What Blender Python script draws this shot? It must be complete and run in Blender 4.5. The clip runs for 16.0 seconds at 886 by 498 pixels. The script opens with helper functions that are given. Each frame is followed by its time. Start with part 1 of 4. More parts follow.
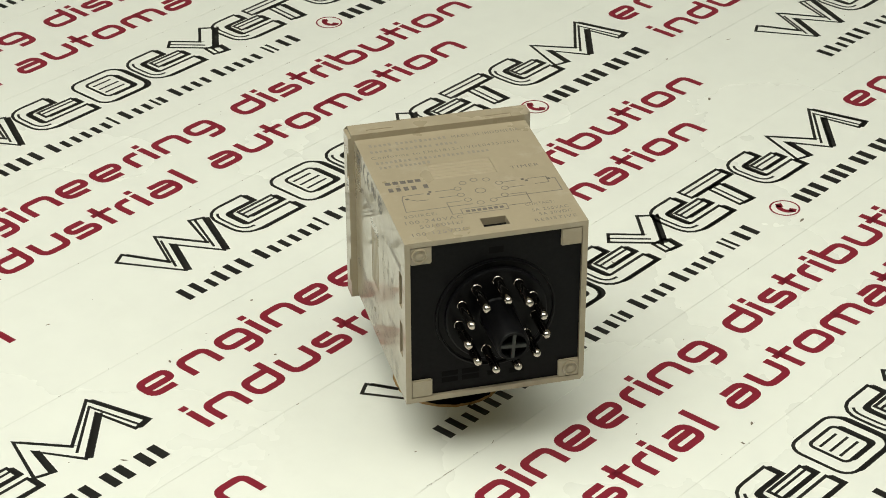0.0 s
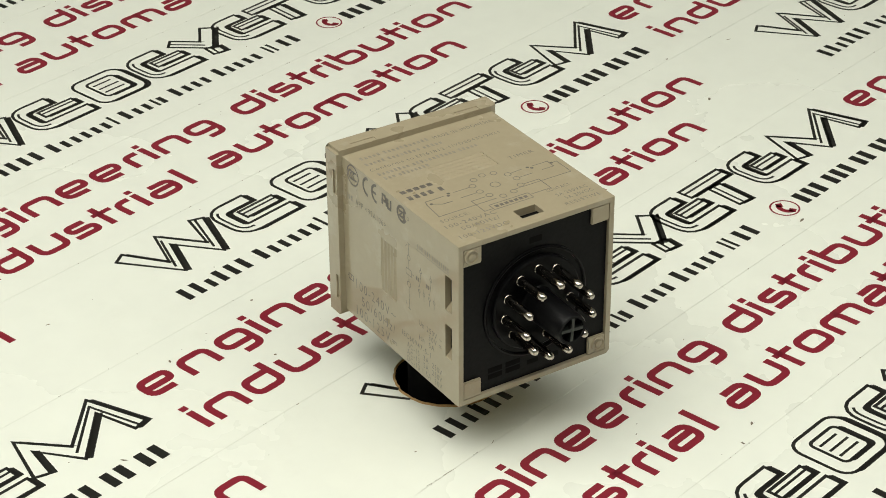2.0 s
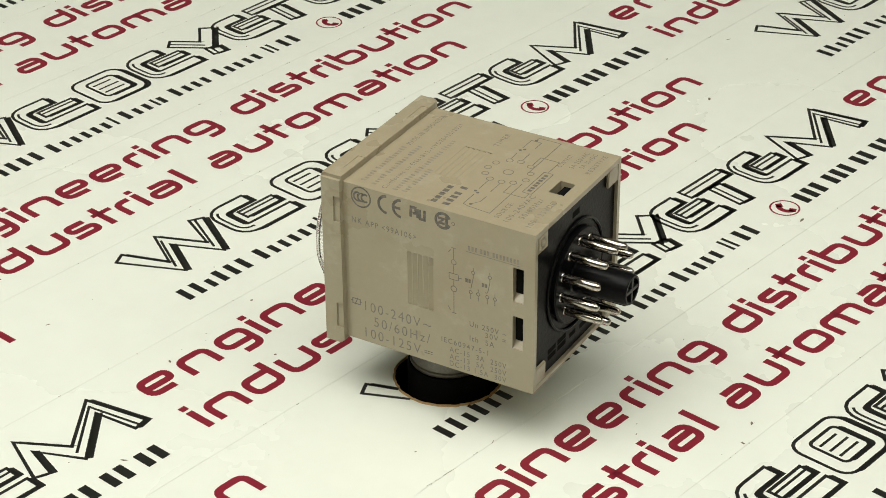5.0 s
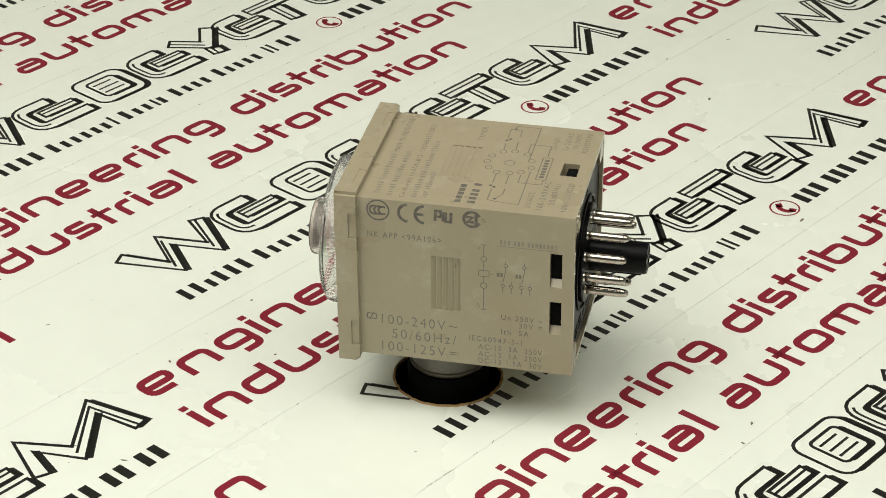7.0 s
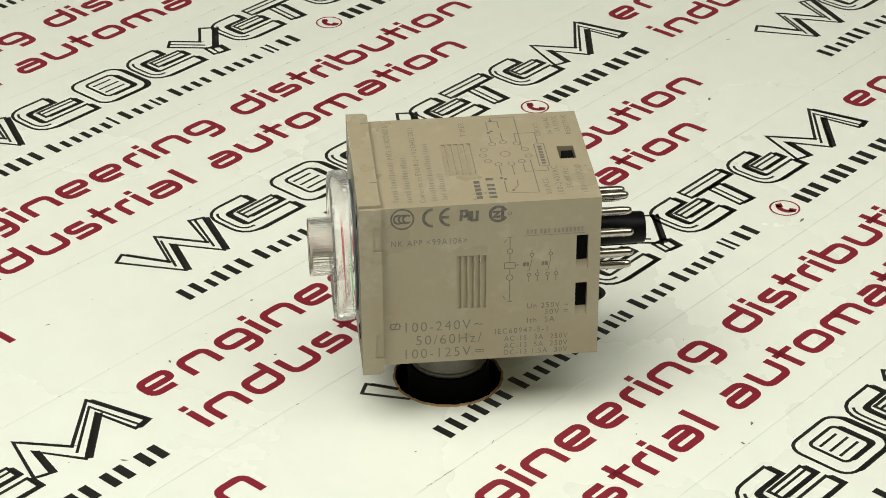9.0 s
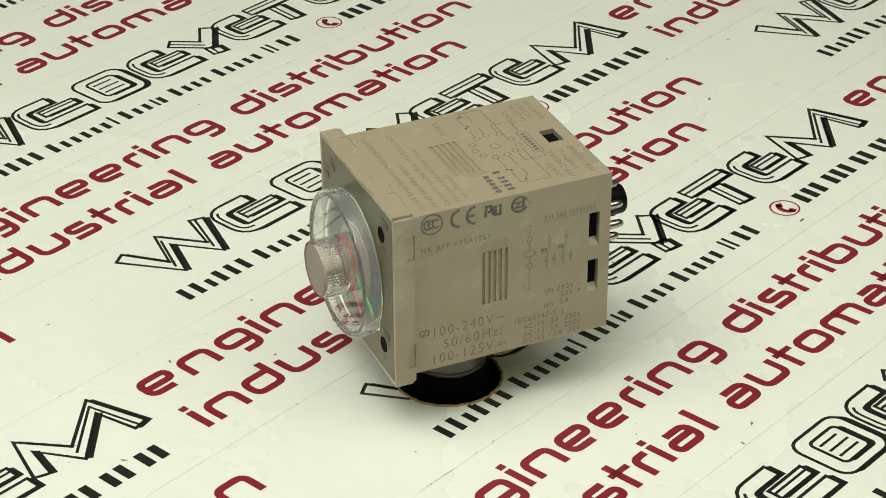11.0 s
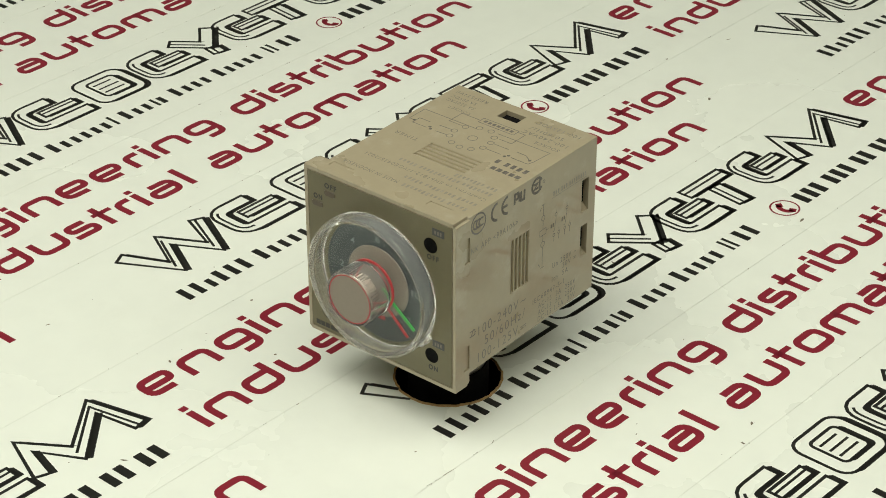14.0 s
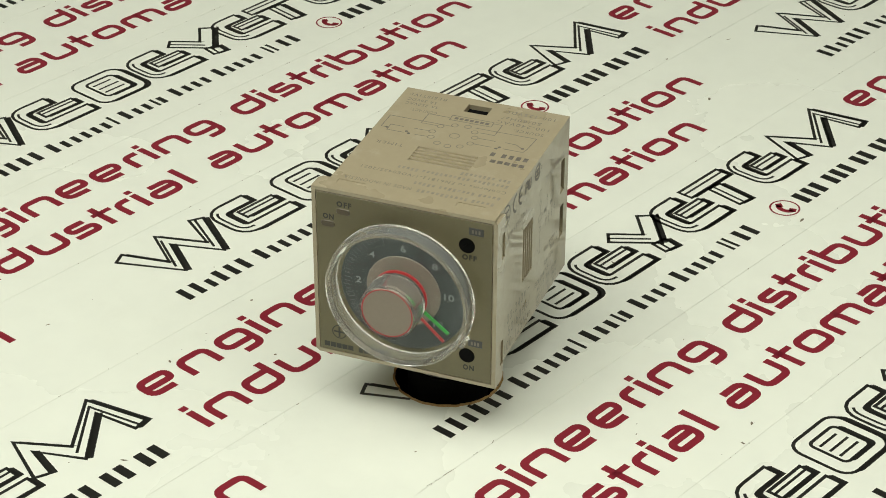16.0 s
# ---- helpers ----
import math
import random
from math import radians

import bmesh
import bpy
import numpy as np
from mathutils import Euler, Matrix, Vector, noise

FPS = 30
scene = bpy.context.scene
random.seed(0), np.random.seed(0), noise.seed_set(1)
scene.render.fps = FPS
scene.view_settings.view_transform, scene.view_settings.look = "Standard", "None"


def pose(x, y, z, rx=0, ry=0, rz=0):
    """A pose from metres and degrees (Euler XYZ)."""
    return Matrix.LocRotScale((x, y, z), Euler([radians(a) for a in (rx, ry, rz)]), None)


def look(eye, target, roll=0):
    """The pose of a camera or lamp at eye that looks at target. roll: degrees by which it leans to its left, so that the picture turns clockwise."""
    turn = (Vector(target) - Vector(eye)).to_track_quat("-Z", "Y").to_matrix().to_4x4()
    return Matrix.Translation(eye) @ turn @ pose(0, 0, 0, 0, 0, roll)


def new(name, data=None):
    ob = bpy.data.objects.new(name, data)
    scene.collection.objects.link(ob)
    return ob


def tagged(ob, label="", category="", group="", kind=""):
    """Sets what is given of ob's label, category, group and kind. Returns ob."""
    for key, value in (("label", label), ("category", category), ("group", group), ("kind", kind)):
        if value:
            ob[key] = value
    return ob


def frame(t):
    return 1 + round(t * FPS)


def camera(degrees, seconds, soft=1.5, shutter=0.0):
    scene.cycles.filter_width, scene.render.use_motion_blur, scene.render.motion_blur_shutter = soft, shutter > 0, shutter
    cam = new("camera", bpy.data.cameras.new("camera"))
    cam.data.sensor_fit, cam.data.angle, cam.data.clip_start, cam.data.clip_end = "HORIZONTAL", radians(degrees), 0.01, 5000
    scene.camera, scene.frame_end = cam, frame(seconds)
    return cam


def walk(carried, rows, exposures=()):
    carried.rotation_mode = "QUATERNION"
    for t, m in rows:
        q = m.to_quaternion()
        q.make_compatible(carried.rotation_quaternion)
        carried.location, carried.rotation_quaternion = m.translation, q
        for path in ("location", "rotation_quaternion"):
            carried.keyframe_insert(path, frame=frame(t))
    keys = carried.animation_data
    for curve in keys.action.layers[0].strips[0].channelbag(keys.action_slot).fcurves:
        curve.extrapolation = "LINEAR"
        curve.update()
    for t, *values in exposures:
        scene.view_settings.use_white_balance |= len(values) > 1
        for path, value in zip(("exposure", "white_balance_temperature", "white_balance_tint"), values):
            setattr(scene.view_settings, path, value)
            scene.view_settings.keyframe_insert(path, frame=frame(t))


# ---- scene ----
MM = 0.001
# the camera stands still in front of the turntable
cam = camera(22.42, 16.0, soft=0.65)
yaw, pitch = radians(0.622), radians(-31.0)
eye = Vector((-0.00668, -0.48351, 0.32843))
ahead = Vector((math.sin(yaw) * math.cos(pitch), math.cos(yaw) * math.cos(pitch), math.sin(pitch)))
stand = look(eye, eye + ahead, 0.167)
walk(cam, [(0.0, stand), (16.0, stand)], [(0.0, 0.0, 6500, 10), (9.0, 0.0, 6500, 10), (11.5, -0.08, 6570, 6), (16.0, -0.08, 6570, 6)])

# ---- light: white room with unseen panels added overhead ----
world = bpy.data.worlds.new("room_air")
scene.world = world
world.use_nodes = True
world.node_tree.nodes["Background"].inputs[0].default_value = (0.8, 0.85, 0.8, 1)
world.node_tree.nodes["Background"].inputs[1].default_value = 0.02


def panel_lamp(name, x, y, z, sx, sy, watts, colour):
    la = bpy.data.lights.new(name, "AREA")
    la.shape, la.size, la.size_y, la.energy, la.color = "RECTANGLE", sx, sy, watts, colour
    ob = new(name, la)
    ob.matrix_basis = pose(x, y, z)
    return ob


# left panel is the key light; right one is added to fill the shadow
LAMPS = [(-0.36, -0.27, 1.00, 0.75, 11.1), (0.62, -0.22, 0.80, 0.75, 3.3)]
LAMP_Z = 1.00
for lx, ly, lsx, lsy, watts in LAMPS:
    panel_lamp("added_panel_lamp", lx, ly, LAMP_Z - 0.045, lsx, lsy, watts, (1.0, 0.995, 0.905))


# ---- materials ----
def mat(name, colour, rough=0.5, metal=0.0, coat=0.0, spec=0.5, noise_scale=0.0, vary=0.06, bump=0.0, bump_scale=0.0,
        trans=0.0, ior=1.5, emit=None, smudge=0.0, unit=MM, sheen_stain=0.0, sheen_stain_scale=8.0, sheen_stain_colour=(0.3, 0.27, 0.2)):
    m = bpy.data.materials.new(name)
    m.use_nodes = True
    nt = m.node_tree
    b = nt.nodes["Principled BSDF"]
    b.inputs["Roughness"].default_value, b.inputs["Metallic"].default_value = rough, metal
    b.inputs["Coat Weight"].default_value, b.inputs["Coat Roughness"].default_value = coat, 0.05
    b.inputs["Specular IOR Level"].default_value = spec
    b.inputs["Transmission Weight"].default_value, b.inputs["IOR"].default_value = trans, ior
    b.inputs["Base Color"].default_value = (*colour, 1)
    if emit:
        b.inputs["Emission Color"].default_value, b.inputs["Emission Strength"].default_value = (*colour, 1), emit
    # parts built in millimetres are brought to metres, so that every scale below counts per metre
    raw = nt.nodes.new("ShaderNodeTexCoord")
    co = nt.nodes.new("ShaderNodeVectorMath")
    co.operation = "SCALE"
    co.inputs["Scale"].default_value = unit
    nt.links.new(raw.outputs["Object"], co.inputs[0])
    if noise_scale:
        n1 = nt.nodes.new("ShaderNodeTexNoise")
        n1.inputs["Scale"].default_value, n1.inputs["Detail"].default_value = noise_scale, 6
        n2 = nt.nodes.new("ShaderNodeTexNoise")
        n2.inputs["Scale"].default_value, n2.inputs["Detail"].default_value = noise_scale * 12, 3
        add = nt.nodes.new("ShaderNodeMath")
        add.operation = "ADD"
        ramp = nt.nodes.new("ShaderNodeMapRange")
        ramp.inputs[1].default_value, ramp.inputs[2].default_value = 0.7, 1.3
        ramp.inputs[3].default_value, ramp.inputs[4].default_value = 1 - vary, 1 + vary
        mul = nt.nodes.new("ShaderNodeVectorMath")
        mul.operation = "SCALE"
        mul.inputs[0].default_value = colour
        for n in (n1, n2):
            nt.links.new(co.outputs[0], n.inputs["Vector"])
        nt.links.new(n1.outputs[0], add.inputs[0])
        nt.links.new(n2.outputs[0], add.inputs[1])
        nt.links.new(add.outputs[0], ramp.inputs[0])
        nt.links.new(ramp.outputs[0], mul.inputs["Scale"])
        out = mul.outputs[0]
        # blotches mixed into the colour, for stains and for mottled sheen
        if sheen_stain:
            n3 = nt.nodes.new("ShaderNodeTexNoise")
            n3.inputs["Scale"].default_value, n3.inputs["Detail"].default_value = sheen_stain_scale, 8
            n3.inputs["Roughness"].default_value = 0.7
            nt.links.new(co.outputs[0], n3.inputs["Vector"])
            r3 = nt.nodes.new("ShaderNodeMapRange")
            r3.inputs[1].default_value, r3.inputs[2].default_value = 0.55, 0.80
            r3.inputs[3].default_value, r3.inputs[4].default_value = 0.0, sheen_stain
            nt.links.new(n3.outputs[0], r3.inputs[0])
            mx = nt.nodes.new("ShaderNodeMix")
            mx.data_type = "RGBA"
            nt.links.new(r3.outputs[0], mx.inputs["Factor"])
            nt.links.new(out, mx.inputs[6])
            mx.inputs[7].default_value = (*sheen_stain_colour, 1)
            out = mx.outputs[2]
        nt.links.new(out, b.inputs["Base Color"])
        rr = nt.nodes.new("ShaderNodeMapRange")
        rr.inputs[1].default_value, rr.inputs[2].default_value = 0.3, 0.7
        rr.inputs[3].default_value, rr.inputs[4].default_value = max(0.0, rough - 0.05), rough + 0.05
        nt.links.new(n1.outputs[0], rr.inputs[0])
        nt.links.new(rr.outputs[0], b.inputs["Roughness"])
    if smudge:
        ns = nt.nodes.new("ShaderNodeTexNoise")
        ns.inputs["Scale"].default_value, ns.inputs["Detail"].default_value, ns.inputs["Roughness"].default_value = 95, 7, 0.65
        ns.inputs["Distortion"].default_value = 0.8
        nt.links.new(co.outputs[0], ns.inputs["Vector"])
        for low, high, socket in ((smudge, 0.04, "Coat Roughness"), (coat * 0.7, coat, "Coat Weight")):
            rs = nt.nodes.new("ShaderNodeMapRange")
            rs.inputs[1].default_value, rs.inputs[2].default_value = 0.42, 0.60
            rs.inputs[3].default_value, rs.inputs[4].default_value = low, high
            nt.links.new(ns.outputs[0], rs.inputs[0])
            nt.links.new(rs.outputs[0], b.inputs[socket])
    if bump:
        nb = nt.nodes.new("ShaderNodeTexNoise")
        nb.inputs["Scale"].default_value, nb.inputs["Detail"].default_value = bump_scale, 4
        bp = nt.nodes.new("ShaderNodeBump")
        bp.inputs["Strength"].default_value, bp.inputs["Distance"].default_value = bump, 0.0005
        nt.links.new(co.outputs[0], nb.inputs["Vector"])
        nt.links.new(nb.outputs[0], bp.inputs["Height"])
        nt.links.new(bp.outputs[0], b.inputs["Normal"])
    return m


# grey blotches: stains of the film and its mottled sheen, both as colour
FILM = mat("white_film", (0.79, 0.815, 0.735), 0.26, coat=0.3, noise_scale=9, vary=0.02, bump=0.34, bump_scale=38,
           sheen_stain=0.2, sheen_stain_scale=42, sheen_stain_colour=(0.62, 0.62, 0.54))
RED = mat("red_ink", (0.225, 0.016, 0.031), 0.32, coat=0.2, noise_scale=60, vary=0.05)
BLACK = mat("black_ink", (0.016, 0.016, 0.014), 0.32, coat=0.2, noise_scale=60, vary=0.2)
MDF = mat("brown_fibreboard", (0.46, 0.29, 0.12), 0.85, noise_scale=120, vary=0.3, bump=0.6, bump_scale=900)
DIRT = mat("dirt", (0.17, 0.14, 0.10), 0.8, noise_scale=300, vary=0.3)
# pale blotches paint mottled reflections into the beige, along with wear
BEIGE = mat("beige_plastic", (0.352, 0.302, 0.205), 0.30, coat=0.9, spec=0.3, noise_scale=45, vary=0.025, bump=0.05, bump_scale=130,
            sheen_stain=0.55, sheen_stain_scale=95, sheen_stain_colour=(0.49, 0.455, 0.36), smudge=0.14)
OLIVE = mat("olive_beige_face", (0.132, 0.115, 0.058), 0.38, coat=0.1, noise_scale=60, vary=0.03, bump=0.05, bump_scale=1200)
GREYINK = mat("grey_print", (0.13, 0.115, 0.10), 0.5, noise_scale=900, vary=0.4)
PALEINK = mat("pale_grey_print", (0.235, 0.205, 0.16), 0.4, noise_scale=900, vary=0.3)
FAINTINK = mat("faint_grey_print", (0.165, 0.147, 0.117), 0.5, noise_scale=900, vary=0.35)
DARK = mat("black_plastic", (0.004, 0.004, 0.0045), 0.34, spec=0.1, noise_scale=80, vary=0.3, bump=0.1, bump_scale=900)
RIBGREY = mat("dark_green_grey_plastic", (0.012, 0.015, 0.013), 0.45, noise_scale=80, vary=0.2)
# near-black for unlit parts; also paints the shade inside the timer's slots
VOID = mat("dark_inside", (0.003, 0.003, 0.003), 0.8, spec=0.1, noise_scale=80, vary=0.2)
CHROME = mat("nickel_pin", (0.50, 0.46, 0.41), 0.12, metal=1.0, noise_scale=300, vary=0.08)
STEEL = mat("turned_metal", (0.16, 0.15, 0.135), 0.42, metal=1.0, noise_scale=150, vary=0.15)
CLEAR = mat("clear_plastic", (0.98, 0.98, 0.97), 0.03, trans=1.0, ior=1.2)
FROST = mat("ribbed_clear_plastic", (0.96, 0.95, 0.93), 0.05, trans=0.95, ior=1.36)
SLEEVE = mat("clear_knob_plastic", (0.96, 0.95, 0.93), 0.04, trans=0.97, ior=1.34)
DIALGREY = mat("slate_grey_dial", (0.040, 0.051, 0.053), 0.5, noise_scale=90, vary=0.06)
DIALPALE = mat("pale_grey_beige", (0.21, 0.182, 0.15), 0.45, noise_scale=90, vary=0.05)
KNOBCAP = mat("grey_beige_cap", (0.265, 0.222, 0.18), 0.4, noise_scale=90, vary=0.03)
REDPART = mat("bright_red", (0.42, 0.022, 0.03), 0.35, noise_scale=200, vary=0.05)
GREENPART = mat("bright_green", (0.05, 0.42, 0.08), 0.4, noise_scale=200, vary=0.05)
WHITEINK = mat("white_print", (0.22, 0.25, 0.26), 0.5, noise_scale=200, vary=0.1)
WINDOW = mat("grey_window", (0.055, 0.055, 0.055), 0.4, noise_scale=200, vary=0.1)
LEDBAR = mat("brown_lens", (0.085, 0.064, 0.04), 0.35, noise_scale=200, vary=0.1)
WALL = mat("wall_paint", (0.74, 0.74, 0.69), 0.8, noise_scale=3, vary=0.03, unit=1.0)
FLOORM = mat("floor_grey", (0.40, 0.39, 0.36), 0.6, noise_scale=4, vary=0.1, unit=1.0)
GLOW = mat("lamp_diffuser", (1.0, 0.985, 0.88), 0.6, emit=0.6)


# ---- mesh helpers ----
def part(name, bm, material, parent, label=""):
    me = bpy.data.meshes.new(name)
    bm.to_mesh(me)
    bm.free()
    me.materials.append(material)
    ob = new(name, me)
    ob.parent = parent
    if label:
        ob["label"] = label
    return ob


def smooth(ob, angle=35):
    me = ob.data
    for p in me.polygons:
        p.use_smooth = True
    me.set_sharp_from_angle(angle=radians(angle))
    return ob


def share(name, me, parent, label=""):
    ob = new(name, me)
    ob.parent = parent
    if label:
        ob["label"] = label
    return ob


def empty(name):
    ob = new(name)
    ob.empty_display_size = 0.01
    return ob


def box(bm, x0, y0, z0, x1, y1, z1, bevel=0.0, seg=2):
    vs = bmesh.ops.create_cube(bm, size=1.0)["verts"]
    for v in vs:
        v.co = Vector((x0 + (v.co.x + 0.5) * (x1 - x0), y0 + (v.co.y + 0.5) * (y1 - y0), z0 + (v.co.z + 0.5) * (z1 - z0)))
    if bevel:
        es = {e for v in vs for e in v.link_edges}
        bmesh.ops.bevel(bm, geom=list(es), offset=bevel, segments=seg, affect="EDGES")


def lathe(bm, profile, n, m=Matrix(), ribs=0.0, rib_rows=()):
    """profile: (radius, height) along +z of m; rib_rows: rows whose radius is notched on every second vertex."""
    rings = []
    for k, (r, z) in enumerate(profile):
        ring = []
        for i in range(n):
            a = 2 * math.pi * i / n
            rr = r - (ribs if k in rib_rows and i % 2 else 0)
            ring.append(bm.verts.new(m @ Vector((rr * math.cos(a), rr * math.sin(a), z))))
        rings.append(ring)
    for a, b in zip(rings, rings[1:]):
        for i in range(n):
            j = (i + 1) % n
            bm.faces.new((a[i], a[j], b[j], b[i]))
    return rings


def capped(bm, profile, n, m=Matrix(), ribs=0.0, rib_rows=()):
    rings = lathe(bm, profile, n, m, ribs, rib_rows)
    bm.faces.new(rings[-1])
    bm.faces.new(list(reversed(rings[0])))


def stroke(bm, pts, w, closed=False, z=0.0, step=0.0, keep=None):
    """A flat line of width w along pts."""
    pts = [Vector((p[0], p[1])) for p in pts]
    if step:
        fine = []
        loop = pts + [pts[0]] if closed else pts
        for a, b in zip(loop, loop[1:]):
            n = max(1, int((b - a).length / step))
            fine += [a.lerp(b, i / n) for i in range(n)]
        pts = fine if closed else fine + [pts[-1]]
    n = len(pts)
    left, right = [], []
    for i, p in enumerate(pts):
        a = pts[i - 1] if i or closed else p
        b = pts[(i + 1) % n] if i < n - 1 or closed else p
        d1 = (p - a).normalized() if (p - a).length else (b - p).normalized()
        d2 = (b - p).normalized() if (b - p).length else d1
        n1, n2 = Vector((-d1.y, d1.x)), Vector((-d2.y, d2.x))
        s = n1 + n2
        s = s.normalized() if s.length > 1e-6 else n1
        k = min(1.8, 1 / max(0.35, s.dot(n1)))
        left.append(bm.verts.new((p.x + s.x * w / 2 * k, p.y + s.y * w / 2 * k, z)))
        right.append(bm.verts.new((p.x - s.x * w / 2 * k, p.y - s.y * w / 2 * k, z)))
    for i in range(n if closed else n - 1):
        j = (i + 1) % n
        if keep and not keep((pts[i] + pts[j]) / 2):
            continue
        bm.faces.new((right[i], right[j], left[j], left[i]))


def plate(bm, x0, y0, x1, y1, z=0.0):
    bm.faces.new([bm.verts.new(c) for c in ((x0, y0, z), (x1, y0, z), (x1, y1, z), (x0, y1, z))])


def round_rect(x0, y0, x1, y1, r, n=4):
    out = []
    for cx, cy, a0 in ((x1 - r, y1 - r, 0), (x0 + r, y1 - r, 90), (x0 + r, y0 + r, 180), (x1 - r, y0 + r, 270)):
        out += [(cx + r * math.cos(radians(a0 + 90 * i / n)), cy + r * math.sin(radians(a0 + 90 * i / n))) for i in range(n + 1)]
    return out


def circle_pts(cx, cy, r, n=32, a0=0, a1=360):
    return [(cx + r * math.cos(radians(a0 + (a1 - a0) * i / n)), cy + r * math.sin(radians(a0 + (a1 - a0) * i / n)))
            for i in range(n + (a1 - a0 != 360))]


def letters(text, offset=0.0, spacing=1.0):
    """The flat mesh of a word in the built-in font, as (vertices, faces), 1 = font size."""
    cu = bpy.data.curves.new("lettering", "FONT")
    cu.body, cu.offset, cu.space_character, cu.resolution_u, cu.fill_mode = text, offset, spacing, 4, "FRONT"
    ob = new("lettering", cu)
    bpy.context.view_layer.update()
    me = bpy.data.meshes.new_from_object(ob.evaluated_get(bpy.context.evaluated_depsgraph_get()))
    vs, fs = [v.co.copy() for v in me.vertices], [list(p.vertices) for p in me.polygons]
    bpy.data.objects.remove(ob)
    bpy.data.meshes.remove(me)
    bpy.data.curves.remove(cu)
    return vs, fs


CAP_HEIGHT = max(v.y for v in letters("H")[0])


def word(bm, text, x0, x1, base, height, offset=0.0, spacing=1.0):
    """Writes text from x0 to x1 on the line base; height: of a capital."""
    vs, fs = letters(text, offset, spacing)
    lo, hi = min(v.x for v in vs), max(v.x for v in vs)
    ky = height / (CAP_HEIGHT + offset * 2)
    made = [bm.verts.new((x0 + (v.x - lo) / (hi - lo) * (x1 - x0), base + (v.y + offset) * ky, 0)) for v in vs]
    for f in fs:
        bm.faces.new([made[i] for i in f])


def scale_mm(ob):
    ob.scale = (MM, MM, MM)
    return ob


# ---- the room ----
def slab(name, label, category, material, *c):
    bm = bmesh.new()
    box(bm, *c)
    ob = part(name, bm, material, None, label)
    return tagged(ob, label, category, kind="structure")


slab("floor", "plain grey workshop floor below the display board", "floor", FLOORM, -2.6, -2.6, -0.80, 2.6, 2.6, -0.75)
slab("ceiling", "plain pale painted ceiling over the board", "ceiling", WALL, -2.6, -2.6, 1.75, 2.6, 2.6, 1.80)
slab("wall_north", "plain pale painted wall", "wall", WALL, -2.6, 2.5, -0.75, 2.6, 2.6, 1.75)
slab("wall_south", "plain pale painted wall", "wall", WALL, -2.6, -2.6, -0.75, 2.6, -2.5, 1.75)
slab("wall_east", "plain pale painted wall", "wall", WALL, 2.5, -2.5, -0.75, 2.6, 2.5, 1.75)
slab("wall_west", "plain pale painted wall", "wall", WALL, -2.6, -2.5, -0.75, -2.5, 2.5, 1.75)
# made-up fixtures around the lamps, out of view
for lx, ly, lsx, lsy, watts in LAMPS:
    fixture = tagged(empty("added_light_panel"), "white rectangular light panel, unseen, added over the board on cords, switched on", "hanging light", "hanging lights")
    fixture.matrix_basis = pose(lx, ly, LAMP_Z)
    for sx in (-1, 1):
        bm = bmesh.new()
        box(bm, sx * (lsx / 2 + 0.02) - 0.02, -lsy / 2 - 0.04, -0.06, sx * (lsx / 2 + 0.02) + 0.02, lsy / 2 + 0.04, 0.02, 0.004)
        part("side_rail", bm, WALL, fixture)
        bm = bmesh.new()
        box(bm, -lsx / 2, sx * (lsy / 2 + 0.02) - 0.02, -0.06, lsx / 2, sx * (lsy / 2 + 0.02) + 0.02, 0.02, 0.004)
        part("end_rail", bm, WALL, fixture)
        bm = bmesh.new()
        box(bm, sx * lsx * 0.4 - 0.002, -0.002, 0.02, sx * lsx * 0.4 + 0.002, 0.002, 1.75 - LAMP_Z)
        part("cord", bm, DARK, fixture)
    bm = bmesh.new()
    box(bm, -lsx / 2, -lsy / 2, -0.04, lsx / 2, lsy / 2, 0.0)
    part("diffuser", bm, GLOW, fixture, "glowing white diffuser")

# ---- the printed board; tape strips run at ROW degrees, PITCH apart, the print repeats every PERIOD ----
ROW, PITCH, PERIOD, SEAM = 47.993, 47.45, 506.5, 67.5
HOLE = 14.0
board = tagged(empty("display_board"), "white film-covered display board with red and black printed strips", "display board")
row_turn = pose(0, 0, 0, 0, 0, ROW)


def with_hole(bm, outer, z, r, cx=0.0, cy=0.0, n=72, wobble=0.0):
    """A flat sheet inside outer with a round hole."""
    rnd = random.Random(4)
    a = [bm.verts.new((x, y, z)) for x, y in outer]
    b = []
    for i in range(n):
        rr = r + wobble * rnd.uniform(-1, 1)
        b.append(bm.verts.new((cx + rr * math.cos(2 * math.pi * i / n), cy + rr * math.sin(2 * math.pi * i / n), z)))
    es = [bm.edges.new((q[i], q[(i + 1) % len(q)])) for q in (a, b) for i in range(len(q))]
    bmesh.ops.triangle_fill(bm, edges=es, use_beauty=True, normal=(0, 0, 1))
    return b


# fibreboard core
bm = bmesh.new()
square = [(-460, -360), (640, -360), (640, 585), (-460, 585)]
top = with_hole(bm, square, -0.25, HOLE - 0.1, wobble=0.22)
rings = [top]
for r, z in ((HOLE - 0.2, -0.7), (HOLE - 0.25, -1.0)):
    rings.append([bm.verts.new((v.co.x * r / (HOLE - 0.1), v.co.y * r / (HOLE - 0.1), z)) for v in top])
for a, b in zip(rings, rings[1:]):
    for i in range(len(a)):
        j = (i + 1) % len(a)
        bm.faces.new((a[i], a[j], b[j], b[i]))
for (x0, y0), (x1, y1) in zip(square, square[1:] + square[:1]):
    bm.faces.new([bm.verts.new(c) for c in ((x0, y0, -0.25), (x0, y0, -16), (x1, y1, -16), (x1, y1, -0.25))])
core = part("core", bm, MDF, board, "brown fibreboard core showing at the cut hole")
core.matrix_basis = row_turn @ Matrix.Diagonal((MM, MM, MM, 1))
bm = bmesh.new()
